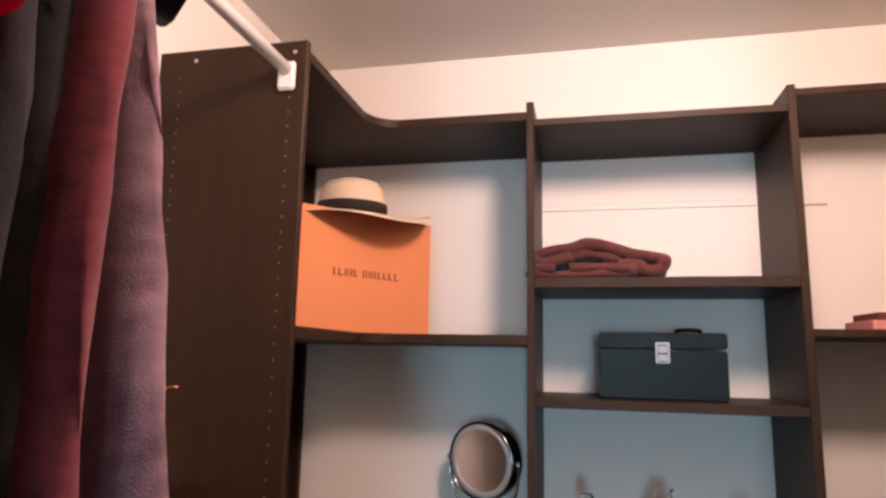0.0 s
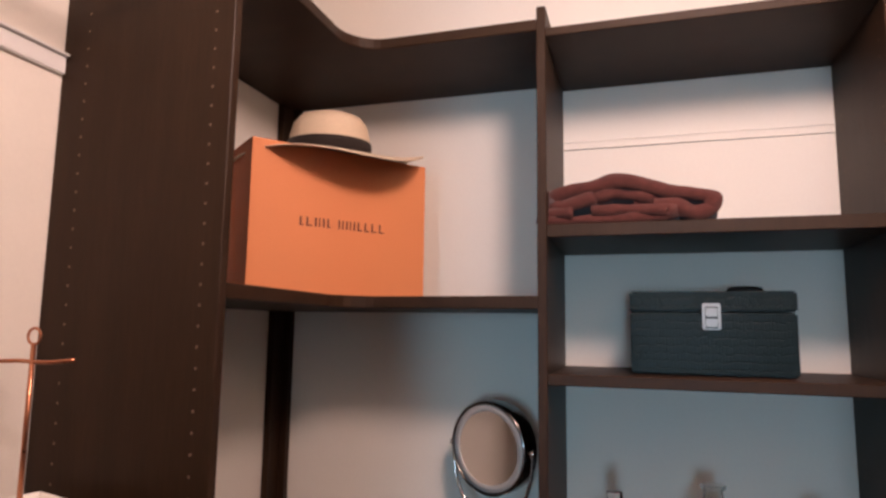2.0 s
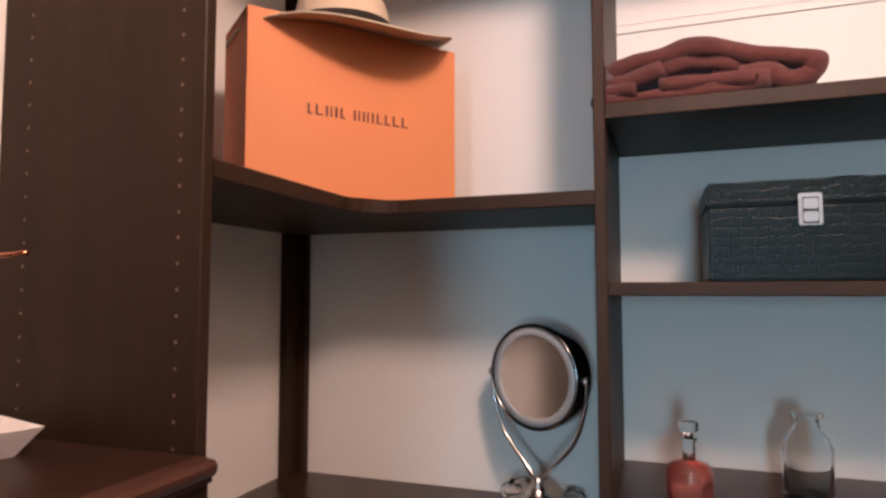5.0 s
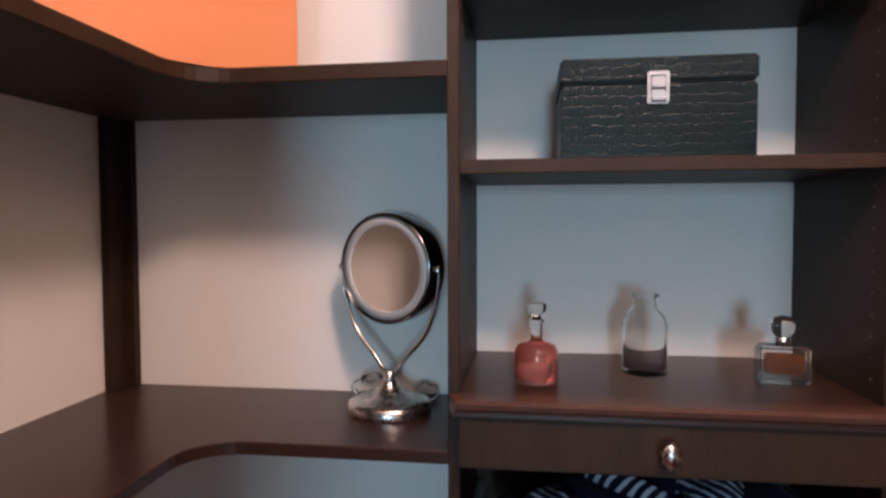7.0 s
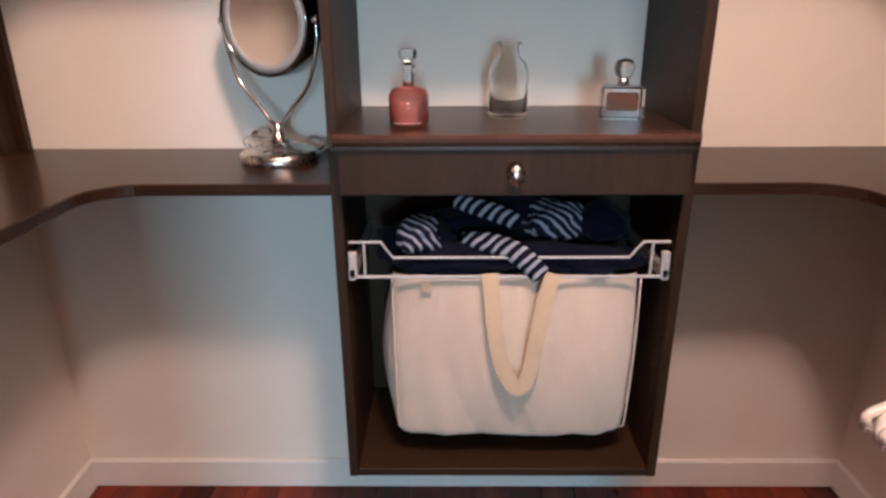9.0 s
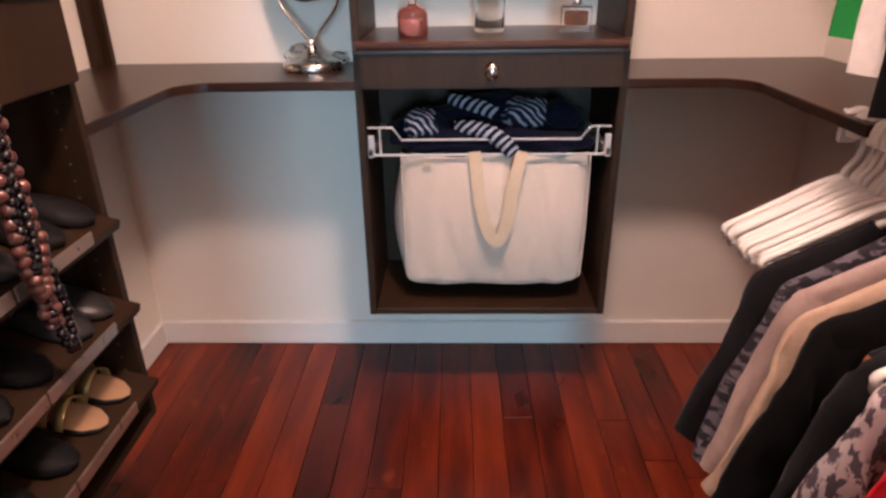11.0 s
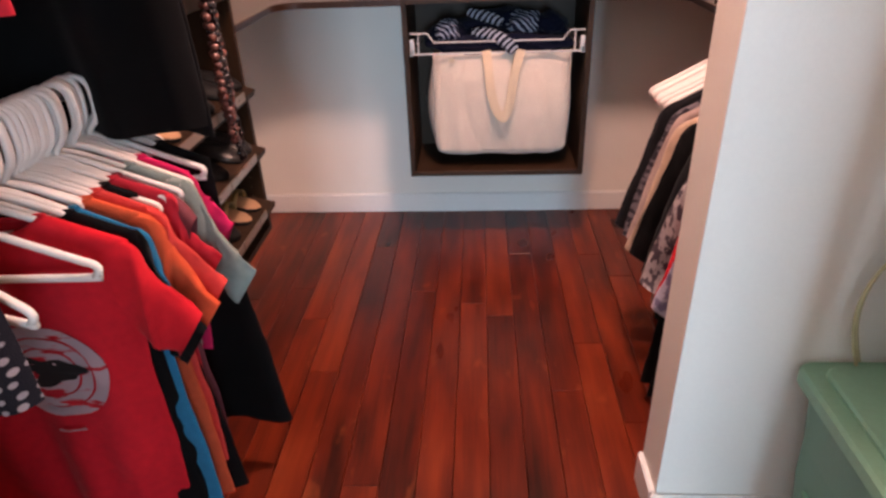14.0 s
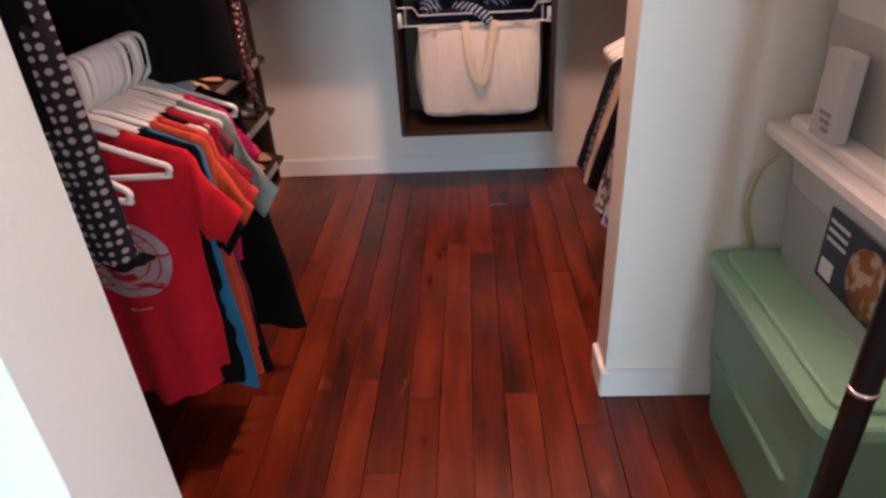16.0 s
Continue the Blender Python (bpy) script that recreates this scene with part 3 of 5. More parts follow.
RODX, RODXR = -0.785, 0.645
rod(RODX, Y_JAMB1 + 0.001, LY - 0.001, 2.082, "upper pale metal closet rod for long clothes")
rod(RODX, Y_JAMB1 + 0.001, YN - 0.020, 0.962, "lower pale metal closet rod for shirts")
rod(RODXR, Y_STUB1 + 0.001, -0.68, 0.926, "lower pale metal closet rod beside the partition")
rod(RODXR, Y_STUB1 + 0.001, -0.70, 2.04, "upper pale metal closet rod beside the partition")

# ---- orange gift bag and hat ----
ang = math.degrees(math.atan2(0.32, 0.255))
BAGW, BAGH, BAGD = 0.41, 0.309, 0.15
gift = thing("gift_bag", "bright orange stiff paper carrier bag on the corner shelf", "bag", -0.732, -0.373, 1.549, ang)
hw = BAGW / 2
part("front", slab(-hw, hw, 0, 0.002, 0, BAGH, 0.0006), M["orange"], gift)
part("back", slab(-hw, hw, BAGD, BAGD + 0.002, 0, BAGH, 0.0006), M["orange"], gift)
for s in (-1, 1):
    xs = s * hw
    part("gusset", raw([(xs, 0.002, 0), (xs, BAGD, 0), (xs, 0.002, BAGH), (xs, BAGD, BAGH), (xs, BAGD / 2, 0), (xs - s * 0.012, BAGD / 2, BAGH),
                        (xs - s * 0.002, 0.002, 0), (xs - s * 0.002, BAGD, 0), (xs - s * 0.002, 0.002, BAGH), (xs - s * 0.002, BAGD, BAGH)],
                       [(0, 4, 5, 2), (4, 1, 3, 5), (6, 8, 9, 7), (2, 5, 3, 9, 8)]), M["orange_shaded"], gift)
part("bottom", slab(-hw + 0.003, hw - 0.003, 0.003, BAGD - 0.001, 0.0005, 0.002, 0), M["orange_shaded"], gift)
# a plain row of small marks where the maker's name stands
x = -0.100
for wmark in (9, 13, 12, 4, 9, -9, 12, 12, 4, 11, 11, 13, 13):
    if wmark < 0:
        x += 0.011
        continue
    wm = wmark / 1000
    bar = join(slab(x, x + 0.0040, -0.0008, 0, 0.140, 0.159, 0), slab(x + 0.0032, x + wm, -0.0008, 0, 0.140, 0.1428, 0)) if wmark % 2 else \
        join(slab(x, x + 0.0040, -0.0008, 0, 0.140, 0.159, 0), slab(x + wm - 0.0032, x + wm, -0.0008, 0, 0.140, 0.159, 0))
    part("printed_mark", bar, M["print"], gift)
    x += wm + 0.0058

hat = thing("sun_hat", "pale straw panama hat with a dark ribbon band", "hat", -0.800, -0.322, 1.863, 20)
prof = [(0.088, 0.0), (0.087, 0.02), (0.084, 0.05), (0.078, 0.075), (0.064, 0.094), (0.040, 0.103), (0.0, 0.100)]
part("crown", lathe(prof, 36, 1.08, 0.92), M["straw"], hat, smooth=True)
verts, faces = [], []
NA, NR = 48, 7
for layer in (0, 1):
    for k in range(NA):
        a = 2 * math.pi * k / NA
        for i in range(NR):
            r = 0.084 + (0.207 - 0.084) * i / (NR - 1)
            f = (i / (NR - 1))
            z = f ** 1.4 * (0.010 * math.sin(2 * a + 0.6) - 0.020 * math.cos(a + 2.2) + 0.011 * math.sin(3 * a + 0.5) - 0.012) + 0.001 - layer * 0.003
            verts.append((r * 1.04 * math.cos(a), r * 0.92 * math.sin(a), z))
for layer in (0, 1):
    o = layer * NA * NR
    for k in range(NA):
        j = (k + 1) % NA
        faces += [(o + k * NR + i, o + j * NR + i, o + j * NR + i + 1, o + k * NR + i + 1) for i in range(NR - 1)]
for k in range(NA):
    j = (k + 1) % NA
    faces.append((k * NR + NR - 1, j * NR + NR - 1, NA * NR + j * NR + NR - 1, NA * NR + k * NR + NR - 1))
part("brim", raw(verts, faces), M["straw"], hat, smooth=True)
part("ribbon", lathe([(0.0895, 0.002), (0.0885, 0.034), (0.086, 0.034), (0.086, 0.002), (0.0895, 0.002)], 36, 1.08, 0.92), M["ribbon"], hat, "dark brown ribbon band", True)

# ---- things in the shelf tower ----
case = thing("storage_case", "dark teal crocodile-embossed case with a metal latch", "box", 0.004, -0.247, 1.398, 0)
part("body", slab(-0.152, 0.152, 0, 0.205, 0.0, 0.122, 0.004, 2), M["leatherette"], case)
part("lid", slab(-0.153, 0.153, -0.001, 0.206, 0.124, 0.164, 0.004, 2), M["leatherette"], case)
latch = part("latch", slab(-0.017, 0.017, -0.006, -0.0015, 0.088, 0.140, 0.002, 2), M["latch"], case, "polished metal latch")
for z0, z1 in ((0.0935, 0.110), (0.114, 0.131)):
    part("clasp", slab(-0.0105, 0.0105, -0.0085, -0.006, z0, z1, 0.0015, 2), M["latch"], latch)
part("clasp_slot", slab(-0.0115, 0.0115, -0.0066, -0.0058, 0.091, 0.1335, 0.0004), M["black_metal"], latch)
part("handle", join(tube(spline([(0.045, 0.09, 0.165), (0.05, 0.085, 0.173), (0.10, 0.085, 0.173), (0.105, 0.09, 0.165)], 4), 0.005, 8)), M["black_gloss"], case)


M["sweater"] = fabric("brown_wool", (0.080, 0.026, 0.022), 0.35, 0.25, 90)
sweater = thing("folded_sweater", "folded dark maroon-brown fleece sweater lying on a shelf", "clothing", -0.155, -0.19, 1.694)
sweater.scale = (1, 1, 0.86)
# three layers, each folded over in a loop at its ends


def fold_sheet(path, width, thick, seed):
    """A cloth of the given thickness led along a path in x and z, lying across y."""
    pts = spline([(x, 0, z) for x, z in path], 6)
    n, rows = len(pts), 9
    verts, faces = [], []
    for side in (1, -1):
        for i, p in enumerate(pts):
            a, b = pts[max(i - 1, 0)], pts[min(i + 1, n - 1)]
            d = (b - a).normalized()
            nn = Vector((-d.z, 0, d.x)) * thick / 2 * side
            for k in range(rows):
                y = (k / (rows - 1) - 0.5) * width
                q = p + nn + Vector((0, y, 0))
                w = noise.noise_vector(q * 18 + Vector((seed, 0, 0)))
                q += w * 0.010 + Vector((0, 0.012 * noise.noise(Vector((p.x * 14, p.z * 22, seed))), 0))
                q.z = max(q.z, 0.001)
                verts.append(q)
    m = n * rows
    for i in range(n - 1):
        for k in range(rows - 1):
            faces.append((i * rows + k, i * rows + k + 1, (i + 1) * rows + k + 1, (i + 1) * rows + k))
            faces.append((m + i * rows + k, m + i * rows + k + 1, m + (i + 1) * rows + k + 1, m + (i + 1) * rows + k))
    for i in range(n - 1):
        for k in (0, rows - 1):
            faces.append((i * rows + k, (i + 1) * rows + k, m + (i + 1) * rows + k, m + i * rows + k))
    for k in range(rows - 1):
        for i in (0, n - 1):
            faces.append((i * rows + k, i * rows + k + 1, m + i * rows + k + 1, m + i * rows + k))
    return raw(verts, faces)


part("fold", fold_sheet([(-0.10, 0.030), (-0.148, 0.028), (-0.152, 0.010), (-0.06, 0.009), (0.02, 0.010), (0.09, 0.022), (0.04, 0.033), (-0.06, 0.030)], 0.23, 0.026, 1.0), M["sweater"], sweater, smooth=True)
part("fold", fold_sheet([(-0.06, 0.062), (-0.12, 0.048), (-0.145, 0.060), (-0.135, 0.078), (-0.08, 0.088), (-0.02, 0.098), (0.04, 0.088), (0.10, 0.068), (0.158, 0.060), (0.164, 0.034), (0.13, 0.022), (0.08, 0.040), (0.02, 0.046)], 0.22, 0.031, 4.0), M["sweater"], sweater, smooth=True)
part("fold", fold_sheet([(-0.10, 0.064), (-0.05, 0.066), (-0.02, 0.078), (0.02, 0.070), (0.07, 0.056), (0.12, 0.044)], 0.20, 0.028, 7.0), M["sweater"], sweater, smooth=True)

# bottles on the counter
ZK = 1.033
pinkb = thing("perfume_bottle", "round glass bottle of pink liquid with a glass stopper", "bottle", -0.186, -0.238, ZK)
part("body", lathe([(0, 0), (0.034, 0), (0.0365, 0.004), (0.0365, 0.050), (0.031, 0.062), (0.012, 0.068), (0.010, 0.072), (0.010, 0.098), (0.013, 0.101), (0.013, 0.104), (0.0, 0.104)], 28), M["glass"], pinkb, smooth=True)
part("liquid", lathe([(0, 0.005), (0.033, 0.005), (0.033, 0.048), (0.028, 0.057), (0, 0.057)], 28), M["pink_liquid"], pinkb, "pink liquid", True)
part("stopper", lathe([(0, 0.1045), (0.008, 0.1045), (0.008, 0.113), (0.0155, 0.117), (0.0165, 0.125), (0.0155, 0.131), (0, 0.133)], 20), M["glass"], pinkb, smooth=True)
clearb = thing("glass_bottle", "clear glass apothecary bottle with a wide lip", "bottle", 0.004, -0.155, ZK)
part("body", lathe([(0, 0), (0.036, 0), (0.039, 0.004), (0.039, 0.085), (0.034, 0.102), (0.020, 0.116), (0.019, 0.132), (0.0195, 0.134), (0.0165, 0.134), (0.0165, 0.115), (0.0295, 0.100), (0.0345, 0.084), (0.0345, 0.010), (0, 0.008)], 28), M["thin_glass"], clearb, smooth=True)
part("lip", lathe([(0.0168, 0.1343), (0.024, 0.1343), (0.0262, 0.1380), (0.0250, 0.1415), (0.0168, 0.1420), (0.0168, 0.1343)], 28), M["glass"], clearb, "thick rolled glass lip", True)
scent = thing("perfume_bottle", "rectangular glass bottle of amber perfume with a round cap", "bottle", 0.213, -0.207, ZK, -8)
part("body", slab(-0.040, 0.040, -0.019, 0.019, 0.0, 0.064, 0.005, 3), M["glass"], scent, smooth=False)
part("liquid", slab(-0.029, 0.029, -0.012, 0.012, 0.018, 0.052, 0.003, 2), M["amber_liquid"], scent, "amber liquid")
part("collar", moved(lathe([(0, 0), (0.011, 0), (0.011, 0.014), (0, 0.014)], 20), Matrix.Translation((0, 0, 0.0642))), M["steel"], scent, smooth=True)
part("cap", moved(lathe([(0, 0), (0.012, 0), (0.018, 0.008), (0.019, 0.020), (0.014, 0.031), (0, 0.035)], 20), Matrix.Translation((0, 0, 0.0784))), M["glass"], scent, "clear rounded cap", True)

# ---- vanity mirror ----
ZD = 0.940
vanity = thing("vanity_mirror", "round double-sided vanity mirror on a brushed nickel stand", "mirror", -0.462, -0.128, ZD, -24)
part("base", lathe([(0, 0), (0.078, 0), (0.080, 0.004), (0.079, 0.018), (0.070, 0.024), (0.040, 0.032), (0.018, 0.046), (0.010, 0.062), (0.010, 0.076), (0, 0.080)], 36), M["steel"], vanity, smooth=True)
ZM = 0.273
yoke = spline([(-0.112, 0, ZM), (-0.108, 0, ZM - 0.05), (-0.085, 0, ZM - 0.115), (-0.040, 0, 0.108), (0, 0, 0.073), (0.040, 0, 0.108), (0.085, 0, ZM - 0.115), (0.108, 0, ZM - 0.05), (0.112, 0, ZM)], 6)
part("yoke", tube(yoke, 0.0042, 10), M["chrome"], vanity, smooth=True)
head = part("mirror_rim", moved(lathe([(0.0975, 0.012), (0.0985, 0.018), (0.1015, 0.019), (0.1050, 0.015), (0.1050, -0.030), (0.1015, -0.036), (0.0975, -0.034), (0.0975, 0.012)], 56), pose(0, 0, ZM, 91, 0, 0)), M["rim_chrome"], vanity, "polished deep round rim", True)
part("mirror_glass", moved(lathe([(0, -0.0330), (0.0973, -0.0330), (0.0973, 0.0130), (0, 0.0130)], 56), pose(0, 0, ZM, 91, 0, 0)), M["mirror"], head, "round mirror glass")
M["frosted"] = material("frosted_glass", (0.46, 0.45, 0.43), 0.45, 0.2, 60, 0.03, 0)
part("light_ring", moved(lathe([(0.0815, 0.0132), (0.0972, 0.0132), (0.0972, 0.0152), (0.0825, 0.0142), (0.0815, 0.0132)], 56), pose(0, 0, ZM, 91, 0, 0)), M["frosted"], head, "frosted ring round the glass", True)
for s in (-1, 1):
    part("pivot_knob", moved(lathe([(0, 0), (0.008, 0), (0.010, 0.004), (0.008, 0.012), (0, 0.014)], 14), pose(s * 0.106, 0, ZM, 0, s * 90, 0)), M["chrome"], vanity, smooth=True)
rng = random.Random(3)
for i, (bx, by, rr, tz) in enumerate(((-0.522, -0.060, 0.021, 0), (-0.528, -0.072, 0.020, 24), (-0.516, -0.052, 0.019, -35), (-0.402, -0.048, 0.019, 30))):
    br = thing("bracelet", "clear glass bangle beside the mirror stand", "bracelet", bx, by, ZD + 0.008 + rr * abs(math.sin(radians(tz))) + i % 3 * 0.011 * (i < 3), 0, group="bangles by the mirror")
    pts = [(rr * math.cos(a), rr * math.sin(a), 0) for a in [2 * math.pi * k / 20 for k in range(20)]]
    part("ring", moved(tube(pts, 0.0052, 8, True), pose(0, 0, 0, tz, tz * 0.5, 0)), M["glass"], br, smooth=True)

# ---- laundry hamper ----
hamper = thing("laundry_hamper", "pull-out white wire hamper frame holding a canvas bag", "hamper")
HY = -0.312


def wire(points, r=0.003):
    return tube(points, r, 8)


for y, nm in ((HY, "frame_wire"),):
    part(nm, wire([(-0.300, y, 0.824), (-0.240, y, 0.824), (-0.218, y, 0.793), (0.226, y, 0.793), (0.250, y, 0.824), (0.300, y, 0.824)], 0.0030), M["wire"], hamper)
    part(nm, wire([(-0.292, y, 0.754), (0.292, y, 0.754)], 0.0036), M["wire"], hamper)
    for x in (-0.272, 0.268):
        part("frame_wire", wire([(x, y, 0.824), (x, y, 0.754)], 0.0028), M["wire"], hamper)
for s in (-1, 1):
    part("runner", slab(min(s * 0.289, s * 0.303), max(s * 0.289, s * 0.303), -0.318, -0.02, 0.748, 0.772, 0.002), M["wire"], hamper, "white steel drawer runner")
    part("bracket", slab(min(s * 0.286, s * 0.302), max(s * 0.286, s * 0.302), HY - 0.006, HY + 0.006, 0.752, 0.805, 0.002), M["wire"], hamper)

# canvas bag: rounded sack, wider low down
verts, faces = [], []
NU, NV = 168, 56
_a = np.linspace(0, 2 * math.pi, 4001)
_ux, _uy = np.sign(np.cos(_a)) * np.abs(np.cos(_a)) ** 0.2, np.sign(np.sin(_a)) * np.abs(np.sin(_a)) ** 0.2
_run = np.concatenate(([0.0], np.cumsum(np.hypot(np.diff(_ux) * 0.243, np.diff(_uy) * 0.124))))
_at = np.linspace(0, _run[-1], NU, endpoint=False)
ROUND = list(zip(np.interp(_at, _run, _ux).tolist(), np.interp(_at, _run, _uy).tolist()))
for j in range(NV):
    f = j / (NV - 1)
    z = 0.750 - 0.384 * f
    half = 0.243 - 0.004 * f - 0.030 * max(0, (f - 0.93) / 0.07) ** 2
    dep = 0.124 + 0.012 * math.sin(math.pi * f) - 0.030 * max(0, (f - 0.93) / 0.07) ** 2
    for i in range(NU):
        cx, cy = ROUND[i]
        px, py = cx * half, cy * dep
        px += math.copysign(0.036 if cx < 0 else 0.022, cx) * math.sin(math.pi * f ** 1.2) * max(0, 1 - cy * cy) * (abs(cx) > 0.6)
        n = noise.noise(Vector((px * 7, py * 7, z * 3))) * 0.009 + noise.noise(Vector((px * 22 + z * 4, 3, z * 2.5))) * 0.0045 * (0.4 + f) + noise.noise(Vector((px * 40 - z * 12, 7, z * 8))) * 0.0016
        n -= 0.004 * (1 - abs(noise.noise(Vector((px * 12 + z * 4, 5, z * 2.5 - px * 3))))) ** 5 * (0.3 + f)
        n += 0.016 * math.sin(math.pi * f) * (1 - cx * cx)
        zz = z + 0.006 * noise.noise(Vector((px * 9, py * 9, 2))) * f
        verts.append((0.018 + px, -0.172 + py - n * (1 if cy < 0 else 0.3), zz))
for j in range(NV - 1):
    faces += [(j * NU + i, j * NU + (i + 1) % NU, (j + 1) * NU + (i + 1) % NU, (j + 1) * NU + i) for i in range(NU)]
faces.append(tuple(range((NV - 1) * NU, NV * NU)))
bagob = part("bag", raw(verts, faces), M["canvas"], hamper, "off-white cotton canvas bag", True)
for s in (-1, 1):
    seam = [(0.018 + s * (0.241 - 0.004 * f - 0.028 * max(0, (f - 0.93) / 0.07) ** 2), -0.292 - 0.011 * math.sin(math.pi * f) + 0.02 * max(0, (f - 0.93) / 0.07) ** 2, 0.748 - 0.366 * f) for f in [k / 16 for k in range(17)]]
    part("seam", tube(seam, 0.0022, 6), M["canvas"], bagob, smooth=True)


def strap(points, w=0.030, t=0.003):
    pts = spline(points, 8)
    verts, faces = [], []
    for i, p in enumerate(pts):
        a, b = pts[max(i - 1, 0)], pts[min(i + 1, len(pts) - 1)]
        d = (b - a).normalized()
        side = d.cross(Vector((0, 1, 0))).normalized() * w / 2
        nn = side.cross(d).normalized() * t / 2
        verts += [p - side - nn, p + side - nn, p + side + nn, p - side + nn]
    for i in range(len(pts) - 1):
        o = i * 4
        faces += [(o + k, o + (k + 1) % 4, o + 4 + (k + 1) % 4, o + 4 + k) for k in range(4)]
    faces += [(0, 1, 2, 3), tuple(range(len(pts) * 4 - 4, len(pts) * 4))]
    return raw(verts, faces)


part("handle_strap", strap([(-0.036, -0.320, 0.764), (-0.030, -0.336, 0.705), (-0.022, -0.346, 0.640), (-0.008, -0.350, 0.580), (0.008, -0.353, 0.546), (0.022, -0.355, 0.534), (0.034, -0.353, 0.546),
                            (0.046, -0.350, 0.580), (0.055, -0.346, 0.640), (0.067, -0.336, 0.705), (0.084, -0.320, 0.764)], 0.031), M["strap"], bagob, "looped tan webbing handle")
part("care_tag", slab(-0.166, -0.148, -0.3125, -0.3060, 0.722, 0.738, 0.0004), M["strap"], bagob, "small sewn care tag")

# laundry inside
laundry = thing("laundry", "navy and white striped clothes heaped in the hamper", "clothing", 0, -0.19, 0.745)
M["navy"] = fabric("navy_cloth", (0.0035, 0.0045, 0.013))
for (x, y, z, sx, sy, sz, mt, sd) in ((0.03, 0.02, 0.030, 0.21, 0.10, 0.045, "navy", 1), (-0.170, -0.085, 0.080, 0.046, 0.040, 0.038, "stripes", 2), (-0.155, -0.070, 0.076, 0.052, 0.038, 0.040, "navy", 12),
                                      (0.105, -0.020, 0.090, 0.070, 0.050, 0.044, "stripes", 3), (0.185, -0.020, 0.085, 0.050, 0.05, 0.040, "navy", 14), (-0.05, 0.00, 0.085, 0.10, 0.05, 0.030, "navy", 10),
                                      (-0.10, -0.090, 0.030, 0.12, 0.03, 0.032, "navy", 11), (0.20, 0.01, 0.070, 0.06, 0.07, 0.04, "navy", 5), (-0.19, 0.0, 0.045, 0.07, 0.09, 0.045, "navy", 6), (0.02, 0.03, 0.100, 0.09, 0.06, 0.035, "navy", 7),
                                      (0.16, -0.080, 0.030, 0.10, 0.04, 0.030, "navy", 8), (0.06, -0.085, 0.040, 0.09, 0.03, 0.030, "navy", 9)):
    bm = ball(1.0, 4)
    for v in bm.verts:
        c = v.co.copy()
        k = 1 + 0.28 * noise.noise(c * 1.7 + Vector((sd * 3.1, 0, 0))) + 0.10 * noise.noise(c * 5 + Vector((0, sd * 2.3, 0)))
        v.co = Vector((x + c.x * sx * k, y + c.y * sy * k, z + c.z * sz * k))
    part("garment", bm, M[mt], laundry, smooth=True)
# a striped sleeve trailing over the heap and one lying behind it
for path, wide in (([(-0.085, -0.085, 0.070), (-0.045, -0.100, 0.072), (0.000, -0.114, 0.062), (0.035, -0.122, 0.040), (0.062, -0.125, 0.012)], [0.016, 0.020, 0.022, 0.021, 0.020]),
                   ([(-0.100, -0.020, 0.130), (-0.060, -0.035, 0.122), (-0.020, -0.045, 0.112), (0.020, -0.052, 0.096)], [0.014, 0.018, 0.019, 0.016])):
    pts = spline(path, 6)
    part("sleeve", tube(pts, [float(np.interp(i / (len(pts) - 1), np.linspace(0, 1, len(wide)), wide)) for i in range(len(pts))], 12, False, 0.55), M["stripes_across"], laundry, smooth=True)

# ---- on the shoe tower counter ----
ZS = 1.188
stand = thing("jewelry_stand", "copper wire cross jewellery stand rising from a white dish", "stand", -0.985, -0.868, ZS, 0)
part("dish", moved(lathe([(0, 0), (0.050, 0), (0.082, 0.034), (0.079, 0.035), (0.050, 0.006), (0, 0.006)], 4), pose(0, 0, 0, 0, 0, 30)), M["ceramic"], stand, "white faceted ceramic dish")
part("stem", tube([(0, 0, 0.006), (0, 0, 0.262)], 0.0036, 8), M["copper"], stand, smooth=True)
part("crossbar", tube(spline([(-0.058, -0.02, 0.236), (-0.02, -0.006, 0.238), (0.02, 0.006, 0.236), (0.058, 0.02, 0.240)], 4), 0.003, 8), M["copper"], stand, smooth=True)
part("ring", tube([(0.012 * math.cos(a), 0, 0.274 + 0.012 * math.sin(a)) for a in [2 * math.pi * k / 18 for k in range(18)]], 0.002, 6, True), M["copper"], stand, smooth=True)

# box on the right shelf
pinkbox = thing("small_box", "small pink keepsake box with a dark red lid on a shelf", "box", 0.56, -0.20, 1.571, 4)
M["pink_card"] = material("pink_card", (0.52, 0.22, 0.20), 0.6, 0, 80, 0.08, 0.05)
M["maroon_card"] = material("maroon_card", (0.10, 0.02, 0.02), 0.5, 0, 80, 0.1, 0.05)
part("body", slab(-0.10, 0.10, -0.07, 0.07, 0, 0.024, 0.002), M["pink_card"], pinkbox)
part("lid", slab(-0.085, 0.085, -0.06, 0.06, 0.025, 0.042, 0.002), M["maroon_card"], pinkbox)

# ---- hangers ----


